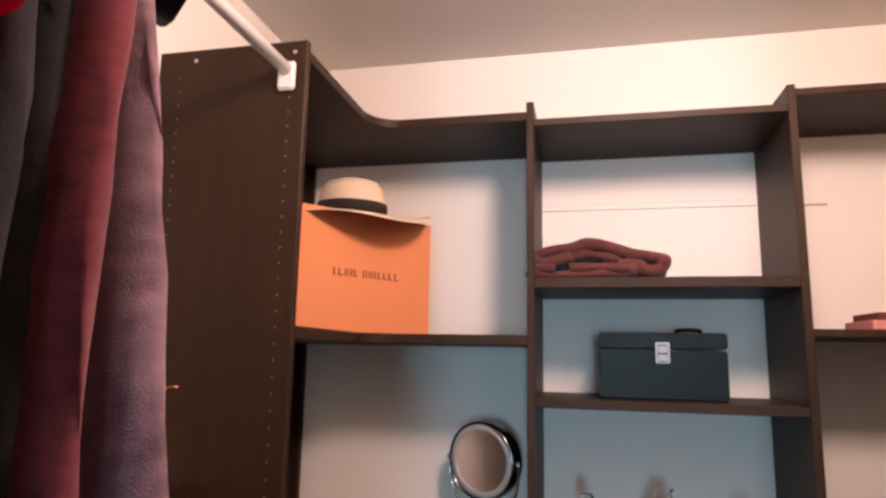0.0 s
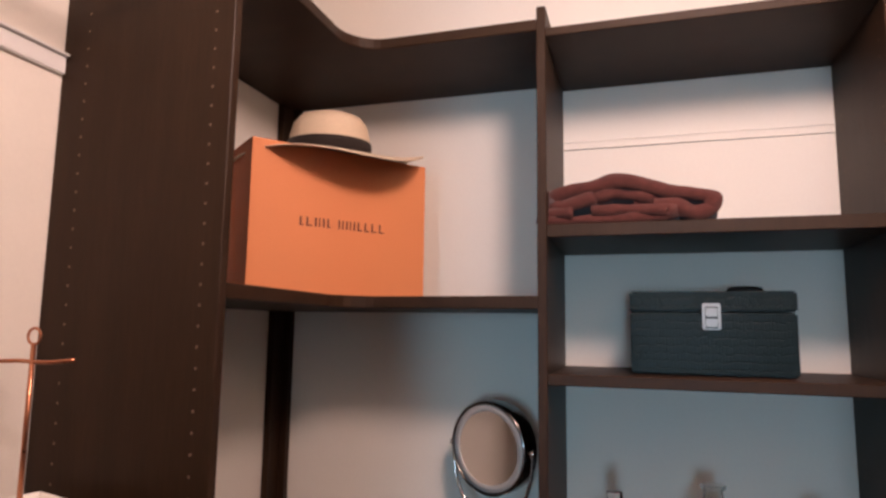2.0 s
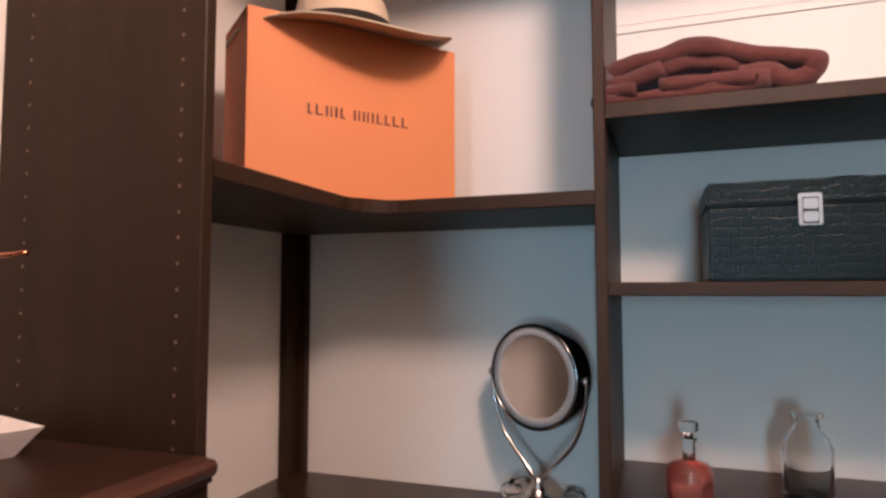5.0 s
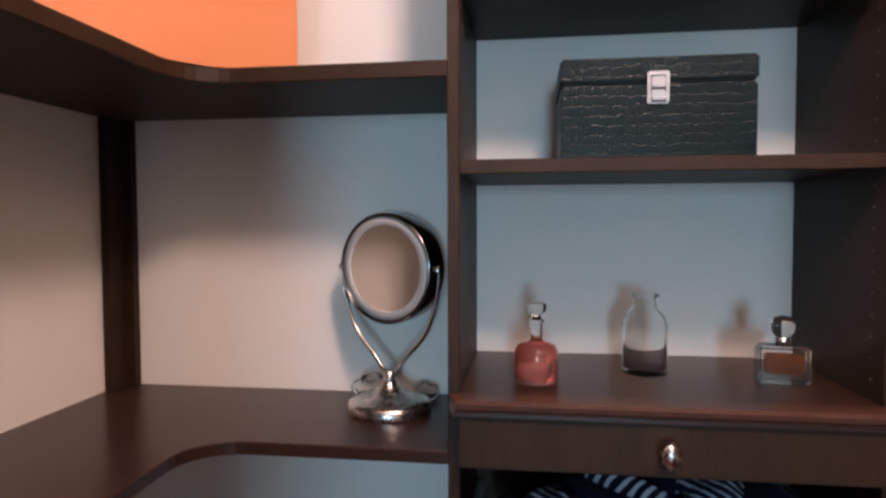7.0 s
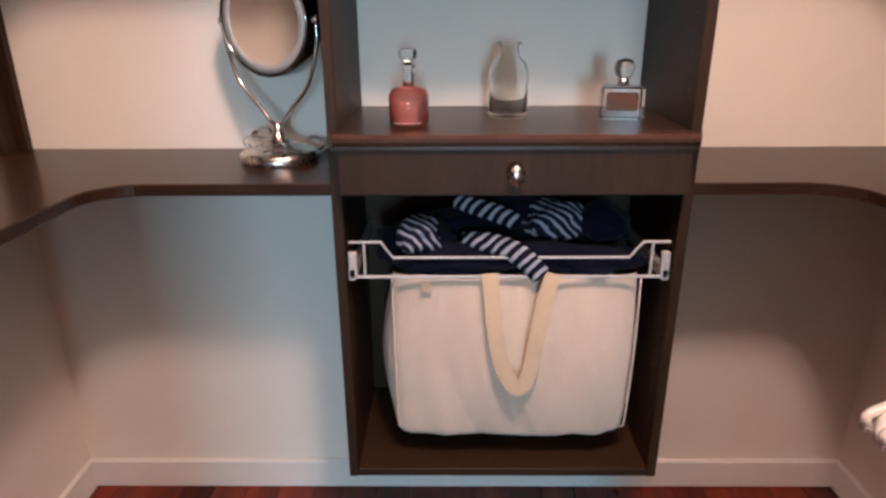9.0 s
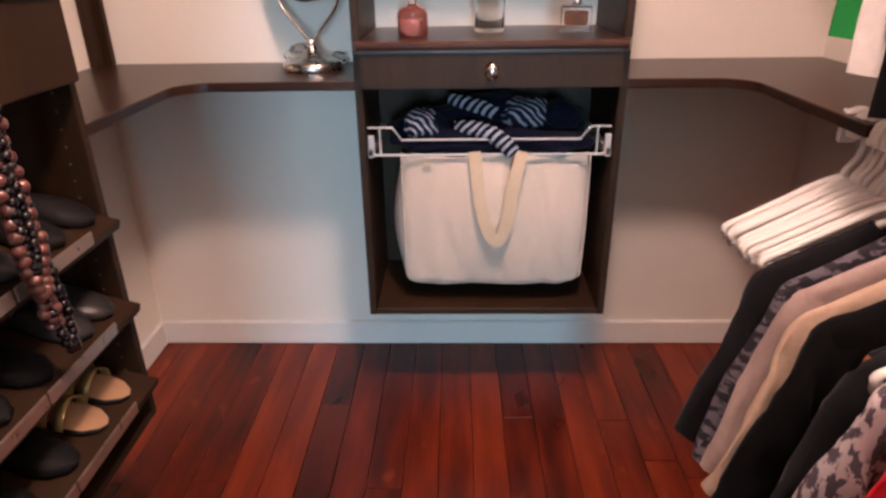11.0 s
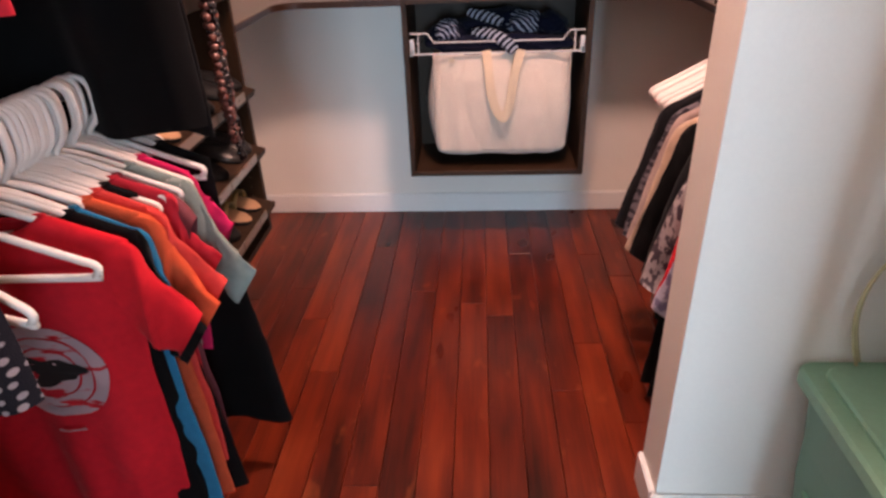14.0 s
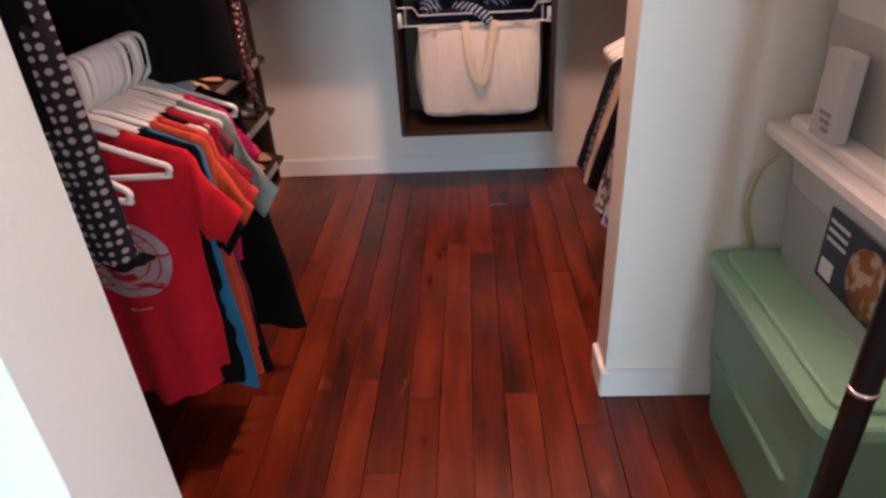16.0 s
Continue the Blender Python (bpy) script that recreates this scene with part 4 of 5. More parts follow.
def hanger_mesh(half=0.208, r=0.0052, apex=0.079, slope=0.4):
    """Tubular hanger with the rod's axis at its origin, lying in the x-z plane."""
    k = apex / 0.079
    hook = [(-0.024, 0, -0.020)] + [(0.024 * math.cos(radians(a)), 0, -0.0045 + 0.0245 * math.sin(radians(a))) for a in (180, 150, 120, 90, 60, 30, 0)]
    hook += [(0.024, 0, -0.032 * k), (0.019, 0, -0.056 * k), (0.004, 0, -0.073 * k), (0, 0, -0.084 * k)]
    tip = -apex - slope * (half - 0.004)
    loop = [(0, 0, -0.086 * k), (0.04, 0, -apex - slope * 0.04), (half * 0.58, 0, -apex - slope * half * 0.58), (half - 0.025, 0, tip + 0.021 * slope), (half - 0.004, 0, tip), (half, 0, tip - 0.009), (half - 0.008, 0, tip - 0.018), (half - 0.03, 0, tip - 0.021)]
    full = loop + [(-x, y, z) for x, y, z in loop[::-1]][:-1]
    return join(tube(spline(hook, 3), r, 7), tube(spline(full + full[:1], 3)[:-1], r, 7, True))


HANGERS = {   # half width, tube radius, depth of the peak, slope of the arms
    "white plastic tubular clothes hanger on the rod": (0.194, 0.0060, 0.079, 0.40),
    "narrow white plastic clothes hanger on the rod": (0.106, 0.0060, 0.079, 0.40),
    "thick white plastic clothes hanger packed on the rod": (0.204, 0.0074, 0.098, 0.52),
    "varnished wooden clothes hanger holding a cardigan": (0.196, 0.0085, 0.098, 0.52),
}


def hanger(x, y, z, rz=0.0, mat="plastic_white", label="white plastic tubular clothes hanger on the rod", proto={}):
    m = pose(x, y, z, 0, 0, rz)
    if (mat, label) in proto:
        return copy_thing(proto[mat, label], m)
    ob = tagged(new("clothes_hanger"), label, "hanger", "hangers on the rods")
    ob.matrix_basis = m
    part("bar", hanger_mesh(*HANGERS[label]), M[mat], ob, smooth=True)
    proto[mat, label] = ob
    return ob


# ---- garments ----


def drape(c, f, px, z, seed, folds):
    """Sideways shift of hanging cloth: long folds that deepen downwards, with small creases."""
    long_ = folds * f * (math.sin(c * 5.0 + seed * 1.7 + f * 0.8) + 0.6 * math.sin(c * 11 + seed * 3.1 - f))
    return long_ + 0.007 * noise.noise(Vector((px * 9, z * 6, seed))) + 0.0050 * noise.noise(Vector((px * 34, z * 12, seed))) + 0.0035 * noise.noise(Vector((px * 16 + z * 22, z * 34, seed)))


def body_mesh(w, length, thick, seed, folds, neck=0.062, flare=1.05, slope=0.4):
    nu, rows = 40, []
    drop = slope * (w - neck)
    for k in range(5):
        f = k / 4
        rows.append((neck + (w - neck) * f, -drop * f, 1.15 - 0.15 * f))
    nb = 26
    for k in range(1, nb + 1):
        f = k / nb
        rows.append((w * (1 - 0.05 * math.sin(math.pi * min(1, f * 1.5)) + (flare - 1) * f), -drop - (length - drop) * f, 1.0))
    verts, faces = [], []
    n = 2 * nu
    for j, (half, z, tk) in enumerate(rows):
        f = max(0, -z / length)
        for i in range(n):
            u = i / nu if i < nu else 2 - i / nu
            side = 1 if i < nu else -1
            c = -math.cos(math.pi * u)
            px = half * c
            round_ = math.sqrt(max(0.0, 1 - c ** 4))
            fold = drape(c, f, px, z, seed, folds) * min(1, 0.12 + 5 * f)
            py = side * thick * tk * round_ * (0.8 + 0.3 * noise.noise(Vector((px * 6 + seed, side, z * 5)))) + fold
            pz = z + (0.022 * noise.noise(Vector((px * 8, seed, 1))) if j == len(rows) - 1 else 0)
            if j < 5:
                pz -= (0.034 if side < 0 else 0.010) * (1 - c * c) * (1 - j / 5)
            verts.append((px, py, pz))
    for j in range(len(rows) - 1):
        faces += [(j * n + i, j * n + (i + 1) % n, (j + 1) * n + (i + 1) % n, (j + 1) * n + i) for i in range(n)]
    return raw(verts, faces)


def sleeve_mesh(side, w, kind, thick, seed, neck, slope=0.4, reach=0.075, fall=0.145):
    d = slope * (w - neck)
    cut = [(w * 0.72, -d * 0.66, w * 0.90, -d - 0.17), (w + 0.004, -d - 0.003, w * 0.965, -d - 0.19)]
    if kind == "short":
        ax, az, bx, bz = w * 0.965, -d - 0.19, w + reach - 0.050, -d - max(fall + 0.075, 0.20)
        path = cut + [(w + reach * (0.25 * f + 0.75 * f * f) + 0.012 * f * (1 - f), -d - fall * f, ax + (bx - ax) * f, az + (bz - az) * f) for f in (0.35, 0.7, 1.0)]
    elif kind == "cap":
        path = [(w * 0.72, -d * 0.66, w * 0.93, -d - 0.10), (w + 0.004, -d - 0.003, w * 0.98, -d - 0.125), (w + 0.050, -d - 0.052, w + 0.018, -d - 0.135)]
    elif kind == "full":
        path = cut[:1] + [(w + 0.004, -d - 0.003, w * 0.90, -d - 0.20)]
        for depth, out in ((0.06, 0.030), (0.17, 0.050), (0.38, 0.050 + 0.21 * reach), (0.58, 0.050 + 0.41 * reach), (0.70, 0.050 + 0.53 * reach)):
            path.append((w + out, -d - depth, w + out - 0.110, -d - max(depth + 0.02, 0.24 + 0.5 * (depth - 0.06))))
    else:
        path = cut + [(w + 0.028, -d - 0.060, w - 0.012, -d - 0.230), (w + 0.054, -d - 0.150, w - 0.006, -d - 0.285), (w + 0.082, -d - 0.260, w + 0.008, -d - 0.345), (w + 0.102, -d - 0.345, w + 0.020, -d - 0.395)]
    outer = spline([(a, 0, b) for a, b, e, f in path], 4)
    inner = spline([(e, 0, f) for a, b, e, f in path], 4)
    n = 16
    verts, faces = [], []
    for i, (p, q) in enumerate(zip(outer, inner)):
        mid, half = (p + q) / 2, (p - q) / 2
        for k in range(n):
            t = 2 * math.pi * k / n
            wob = 0.009 * noise.noise(Vector((i * 0.35, k * 0.7, seed))) + 0.006 * noise.noise(Vector((i * 0.9, k * 0.4, seed + 5)))
            v = mid + half * math.cos(t) + Vector((0, 1, 0)) * (math.sin(t) * thick * 0.9 * 1.1 + (wob + 0.008 * math.sin(i * 0.4 + seed)) * min(1, i / 6))
            verts.append((v.x * side, v.y, v.z))
    for i in range(len(outer) - 1):
        faces += [(i * n + k, i * n + (k + 1) % n, (i + 1) * n + (k + 1) % n, (i + 1) * n + k) for k in range(n)]
    return raw(verts, faces)


def garment(name, label, x, y, z, mat, length, sleeve="short", w=0.190, thick=0.016, folds=0.012, rz=0.0, group="", neck=0.062, seed=None, flare=1.05, hang=True, slope=0.4, apex=0.079, reach=0.075, fall=0.145):
    """A garment whose hanger hangs on the rod at (x, y, z)."""
    seed = seed if seed is not None else (abs(y) * 37.7) % 11
    ob = thing(name, label, "clothing", x, y, z - (apex - 0.012) - slope * neck, rz, group)
    part("body", body_mesh(w, length, thick, seed, folds, neck, flare, slope), mat, ob, smooth=True)
    if sleeve:
        for s in (-1, 1):
            part("sleeve", sleeve_mesh(s, w, sleeve, thick, seed + s, neck, slope, reach, fall), mat, ob, smooth=True)
    band = [(neck * math.cos(a), thick * 0.45 * math.sin(a), 0.001 - (0.034 if math.sin(a) < 0 else 0.010) * math.sin(a) ** 2) for a in [2 * math.pi * k / 32 for k in range(32)]]
    part("neckband", tube(band, 0.0040, 6, True), mat, ob, smooth=True)
    if hang:
        hanger(x, y, z, rz, "plastic_white", "white plastic tubular clothes hanger on the rod" if slope < 0.5 else "thick white plastic clothes hanger packed on the rod")
    return ob


C = {}
for key, colour in dict(red=(0.58, 0.016, 0.026), black=(0.0045, 0.0045, 0.005), blue=(0.012, 0.16, 0.30), orange=(0.62, 0.088, 0.036), salmon=(0.60, 0.055, 0.048), crimson=(0.50, 0.024, 0.040),
                        sage=(0.22, 0.27, 0.25), pink=(0.60, 0.02, 0.10), green=(0.015, 0.22, 0.05), teal=(0.012, 0.17, 0.16), mauve=(0.16, 0.045, 0.055), grey_mauve=(0.15, 0.11, 0.13),
                        charcoal=(0.012, 0.012, 0.014), tan=(0.36, 0.27, 0.25), beige=(0.46, 0.33, 0.245), pale=(0.42, 0.46, 0.58), white=(0.70, 0.68, 0.66), grey=(0.22, 0.20, 0.21), navy2=(0.012, 0.016, 0.04)).items():
    C[key] = fabric("cloth_" + key, colour)
C["dots"] = pattern("dotted_print", (0.012, 0.012, 0.018), (0.33, 0.30, 0.32), 56, 0.27, stretch=(1, 0, 1), loose=0.25)
C["mauve_knit"] = material("mauve_rib_knit", (0.110, 0.024, 0.030), 0.95, 0, 45, 0.5, 0.22, 520, 6, stretch=(1, 1, 2.2), sheen=0.12, spec=0.05)
C["grey_knit"] = material("grey_mauve_knit", (0.150, 0.088, 0.104), 0.95, 0, 38, 0.6, 0.22, 420, 7, stretch=(1, 1, 1.6), sheen=0.15, spec=0.05)
C["black_knit"] = material("black_knit", (0.017, 0.0155, 0.0165), 0.95, 0, 45, 0.5, 0.25, 480, 6, stretch=(1, 1, 2.0), sheen=0.06, spec=0.05)
C["floral"] = pattern("grey_floral_print", (0.46, 0.40, 0.40), (0.085, 0.070, 0.085), 58, 0.45, "NOISE", (1.6, 1.6, 0.8))
C["floral2"] = pattern("pale_floral_print", (0.50, 0.50, 0.62), (0.22, 0.20, 0.32), 26, 0.43, "NOISE")
C["plaid"] = pattern("grey_plaid", (0.13, 0.115, 0.135), (0.025, 0.022, 0.03), 46, 0.47, "NOISE", (1, 1, 2.0))
C["zigzag"] = pattern("navy_white_print", (0.03, 0.04, 0.11), (0.60, 0.60, 0.62), 18, 0.47, "WAVE")

GL = "shirts on the lower rod"
ZL, ZU = 0.962, 2.082
red_shirt = garment("t_shirt", "bright red t-shirt with a round pale print on the front", RODX, -1.792, ZL, C["red"], 0.655, "short", 0.208, 0.018, 0.018, 3, GL, 0.100, reach=0.078, fall=0.140, flare=0.78)
# worn oval print on the front of the red shirt
M["print_pale"] = pattern("cracked_pale_print", (0.50, 0.014, 0.022), (0.44, 0.28, 0.30), 22, 0.55, "NOISE", (0.7, 1, 2.6))
M["print_black"] = fabric("black_print", (0.02, 0.014, 0.014))


def on_front(mesh_pts, lift, parent_seed, w, thick, folds, length):
    out = []
    for px, pz in mesh_pts:
        c = max(-0.98, min(0.98, px / w))
        f = -pz / length
        fold = drape(c, f, px, pz, parent_seed, folds)
        py = -thick * math.sqrt(max(0.0, 1 - c ** 4)) * (0.8 + 0.3 * noise.noise(Vector((px * 6 + parent_seed, -1, pz * 5)))) + fold
        out.append((px, py - lift, pz))
    return out


def ring_print(cx, cz, r0, r1, sq=0.85):
    pts, faces = [], []
    n = 40
    for k in range(n):
        a = 2 * math.pi * k / n
        for r in (r0, (r0 + r1) / 2, r1):
            rr = r * (1 + 0.015 * math.sin(5 * a) * (r > r0))
            pts.append((cx + rr * math.cos(a), cz + rr * sq * math.sin(a)))
    for k in range(n):
        j = (k + 1) % n
        faces += [(k * 3 + i, j * 3 + i, j * 3 + i + 1, k * 3 + i + 1) for i in (0, 1)]
    return pts, faces


SEED_RED = (1.792 * 37.7) % 11


def print_on_red(name, outline_pts, faces, lift, mat, label=""):
    return part(name, raw(on_front(outline_pts, lift, SEED_RED, 0.208, 0.018, 0.018, 0.655), faces), mat, red_shirt, label, True)


for r0, r1 in ((0.004, 0.052), (0.056, 0.077), (0.081, 0.104)):
    pts, faces = ring_print(0.022, -0.272, r0, r1, 0.88)
    print_on_red("printed_ring", pts, faces, 0.004, M["print_pale"], "cracked pale oval print")
# a plain dark blot with an uneven edge across the middle of the print
pts, faces = [(0.018, -0.270)], []
for k in range(36):
    a = 2 * math.pi * k / 36
    r = 1 + 0.16 * math.sin(3 * a + 0.7) + 0.10 * math.sin(7 * a)
    pts.append((0.018 + 0.064 * r * math.cos(a), -0.270 + 0.030 * r * math.sin(a) * (1.0 if math.sin(a) > 0 else 0.8)))
faces = [(0, k + 1, (k + 1) % 36 + 1) for k in range(36)]
print_on_red("printed_shape", pts, faces, 0.0055, M["print_black"], "plain dark printed shape")
for x0, x1, z0, z1 in ((-0.020, 0.062, -0.326, -0.338), (-0.006, 0.050, -0.346, -0.352), (0.004, 0.052, -0.386, -0.394)):
    n = 8
    pts = [(x0 + (x1 - x0) * i / n, z) for i in range(n + 1) for z in (z0, z1)]
    print_on_red("printed_bar", pts, [(2 * i, 2 * i + 1, 2 * i + 3, 2 * i + 2) for i in range(n)], 0.0062, M["print_pale"])

for name, label, y, mt, ln, sl, w, rz, reach, fall, flare in (
        ("t_shirt", "black t-shirt hanging between brighter shirts", -1.758, "black", 0.64, "short", 0.208, 2, 0.062, 0.190, 0.93),
        ("t_shirt", "bright blue long t-shirt on a white hanger", -1.738, "blue", 0.655, "short", 0.205, -2, 0.052, 0.155, 1.08),
        ("t_shirt", "coral orange t-shirt on a white hanger", -1.712, "orange", 0.68, "short", 0.206, 3, 0.078, 0.165, 1.04),
        ("t_shirt", "salmon red t-shirt on a white hanger", -1.676, "salmon", 0.60, "short", 0.208, 0, 0.082, 0.140, 1.0),
        ("trousers", "black trousers on a white hanger among shirts", -1.654, "black", 0.695, None, 0.165, 1, 0, 0, 1.34),
        ("t_shirt", "crimson t-shirt on a white hanger", -1.632, "crimson", 0.52, "short", 0.200, 4, 0.062, 0.130, 0.85),
        ("blouse", "dark mauve blouse hanging among t-shirts", -1.606, "mauve", 0.69, "cap", 0.188, -3, 0, 0, 1.02),
        ("t_shirt", "grey-green cotton t-shirt on a white hanger", -1.572, "sage", 0.44, "short", 0.206, 3, 0.094, 0.185, 0.72),
        ("t_shirt", "hot pink t-shirt on a white hanger", -1.520, "pink", 0.42, "short", 0.198, -2, 0.062, 0.105, 0.80),
        ("dress", "long black dress on the lower rod reaching nearly to the floor", -1.452, "black", 0.70, None, 0.205, 1, 0, 0, 1.30)):
    garment(name, label, RODX, y, ZL, C[mt], ln, sl, w, 0.0125, 0.005 if sl else 0.009, rz, GL, neck=0.122, flare=flare, reach=reach, fall=fall)
garment("dress", "black dress hanging from the upper rod", RODX, -1.482, ZU, C["black"], 1.11, "cap", 0.190, 0.022, 0.016, 2, "long clothes on the upper rod", flare=1.20)
garment("dress", "black velvet dress at the end of the upper row", RODX, -1.440, ZU, C["black"], 1.12, "cap", 0.190, 0.022, 0.014, 0, "long clothes on the upper rod", flare=1.22)
garment("blouse", "teal blouse hanging behind a dotted tunic", RODX - 0.06, -2.09, ZL, C["teal"], 0.62, None, 0.180, 0.014, 0.012, -3, GL, neck=0.10, hang=False)
garment("skirt", "navy and white zigzag print skirt", RODX - 0.03, -2.14, ZL, C["zigzag"], 0.72, None, 0.190, 0.020, 0.018, 0, GL, neck=0.10, hang=False)
for x, y in ((RODX - 0.06, -2.09), (RODX - 0.03, -2.14)):
    hanger(x, y, ZL, 0, "plastic_white", "narrow white plastic clothes hanger on the rod")
rng = random.Random(11)
hanger(RODX, -1.848, ZL, 1)
hanger(RODX - 0.015, -1.905, ZL, -16)
for y, turn in ((-1.492, 2), (-1.546, -1), (-1.597, 1)):
    hanger(RODX + 0.012, y, ZL, turn)
for y in (-1.777, -1.747, -1.716, -1.688, -1.664, -1.642, -1.619, -1.590, -1.545, -1.536, -1.500, -1.476, -1.430, -1.418):
    hanger(RODX + rng.uniform(-0.004, 0.004), y, ZL, rng.uniform(-2.5, 2.5), "plastic_white", "narrow white plastic clothes hanger on the rod")

GU = "long clothes on the upper rod"
for name, label, dx, y, mt, ln, sl, w, rz, lean in (
        ("cardigan", "grey-mauve knitted cardigan on the upper rod", 0.0, -1.510, "grey_knit", 0.70, "full", 0.205, 2, 0.16),
        ("sweater", "dusky rose knitted sweater on the upper rod", 0.030, -1.556, "mauve_knit", 0.70, "full", 0.215, -3, 0.0),
        ("coat", "long black wool coat on the upper rod", 0.0, -1.600, "black_knit", 0.82, "full", 0.220, 3, 0.0),
        ("coat", "black knitted long coat on the upper rod", 0.022, -1.660, "black_knit", 0.80, "full", 0.228, 0, 0.02),
        ("blouse", "hot pink blouse on the upper rod", 0.098, -1.715, "pink", 0.335, None, 0.245, 2, 0),
        ("blouse", "bright red blouse on the upper rod", 0.120, -1.760, "red", 0.40, None, 0.245, -2, 0),
        ("dress", "crimson red dress on the upper rod", 0.0, -1.830, "crimson", 0.85, None, 0.185, 2, 0),
        ("cardigan", "black cardigan on the upper rod", 0.0, -1.905, "black", 0.76, "long", 0.195, -2, 0),
        ("dress", "black dress on the upper rod", 0.0, -1.970, "black", 0.80, "cap", 0.190, 2, 0),
        ("tunic", "long black tunic printed with pale dots", -0.052, -2.040, "dots", 1.285, None, 0.190, 15, 0),
        ("blouse", "long black blouse on the upper rod", -0.045, -2.085, "black", 1.06, None, 0.195, 13, 0),
        ("blouse", "black jacket on the upper rod", 0.0, -2.230, "navy2", 0.80, "long", 0.185, 0, 0)):
    garment(name, label, RODX + dx, y, ZU, C[mt], ln, sl, w, 0.022, 0.018, rz, GU, flare=1.22 if mt == "dots" else 1.05, reach=lean)

GR = "clothes on the rod by the partition"
ZR = 0.926
THICK = "thick white plastic clothes hanger packed on the rod"
for i in range(11):
    hanger(RODXR + rng.uniform(-0.005, 0.005) + (0.012 if i % 4 == 1 else 0), -0.706 - 0.0155 * i, ZR, rng.uniform(-2, 2), "plastic_white", THICK)
for name, label, y, mt, ln, sl, w, rz in (
        ("jacket", "black jacket on a white hanger", -0.905, "charcoal", 0.62, "long", 0.212, 0),
        ("shirt", "charcoal and grey checked shirt", -0.955, "plaid", 0.60, "long", 0.206, 3),
        ("cardigan", "pale taupe cardigan with long sleeves", -1.003, "tan", 0.58, "long", 0.200, -2),
        ("blouse", "beige ruffled blouse with long sleeves", -1.045, "beige", 0.60, "long", 0.212, 2),
        ("jacket", "black velvet jacket on the rod", -1.095, "black", 0.64, "long", 0.208, -3),
        ("jacket", "black cardigan on a wooden hanger", -1.165, "charcoal", 0.62, "long", 0.200, 2),
        ("blouse", "grey and mauve floral print blouse", -1.235, "floral", 0.60, "long", 0.212, -2),
        ("blouse", "bright red blouse between printed blouses", -1.295, "red", 0.56, "long", 0.200, 2),
        ("blouse", "pale lilac floral print blouse", -1.352, "floral2", 0.58, "long", 0.210, -2),
        ("trousers", "black trousers hanging nearly to the floor", -1.330, "black", 0.70, None, 0.198, 0),
        ("skirt", "long grey floral print skirt hanging nearly to the floor", -1.430, "floral", 0.73, None, 0.205, 0),
        ("skirt", "long black skirt hanging nearly to the floor", -1.200, "black", 0.74, None, 0.190, 0)):
    garment(name, label, RODXR, y, ZR, C[mt], ln, sl, w, 0.019, 0.013, rz, GR, hang="wooden" not in label, flare=1.05 if sl else 1.45, slope=0.52, apex=0.098)
hanger(RODXR, -1.165, ZR, 2, "hanger_wood", "varnished wooden clothes hanger holding a cardigan")
for name, label, y, mt, ln, sl, w in (("blouse", "emerald green top on the upper rod", -0.865, "green", 0.86, "cap", 0.175), ("blouse", "white top on the upper rod", -0.895, "white", 0.90, None, 0.165),
                                      ("blouse", "red top on the upper rod", -0.915, "red", 0.84, None, 0.150), ("dress", "black dress on the upper rod", -0.985, "black", 0.945, "cap", 0.170),
                                      ("coat", "black coat on the upper rod", -1.10, "black", 0.95, "cap", 0.165), ("coat", "dark navy coat on the upper rod", -1.22, "navy2", 0.93, "cap", 0.165)):
    garment(name, label, RODXR + 0.02, y, 2.04, C[mt], ln, sl, w, 0.024, 0.012, 0, "clothes on the upper rod by the partition")

# ---- shoes ----
M["gold"] = material("gold_leather", (0.42, 0.30, 0.13), 0.34, 0.5, 60, 0.2, 0.15, 200)
M["insole"] = material("tan_insole", (0.40, 0.23, 0.13), 0.6, 0, 60, 0.12, 0.1)
M["black_leather"] = material("black_leather", (0.008, 0.0075, 0.0075), 0.62, 0, 60, 0.2, 0.12, 260, spec=0.2)
M["silver"] = material("silver_leather", (0.040, 0.036, 0.035), 0.35, 0.4, 60, 0.2, 0.12, 260)
M["brown_leather"] = material("brown_leather", (0.10, 0.045, 0.025), 0.42, 0, 60, 0.2, 0.12, 260)
SOLE = [(0.0, 0.022), (0.02, 0.030), (0.06, 0.031), (0.10, 0.027), (0.14, 0.031), (0.185, 0.040), (0.215, 0.036), (0.238, 0.020), (0.245, 0.0)]


def outline(grow=0.0):
    pts = [(x, w + grow) for x, w in SOLE]
    return [(x, max(0.002, w)) for x, w in pts] + [(x, -max(0.002, w)) for x, w in pts[::-1]]


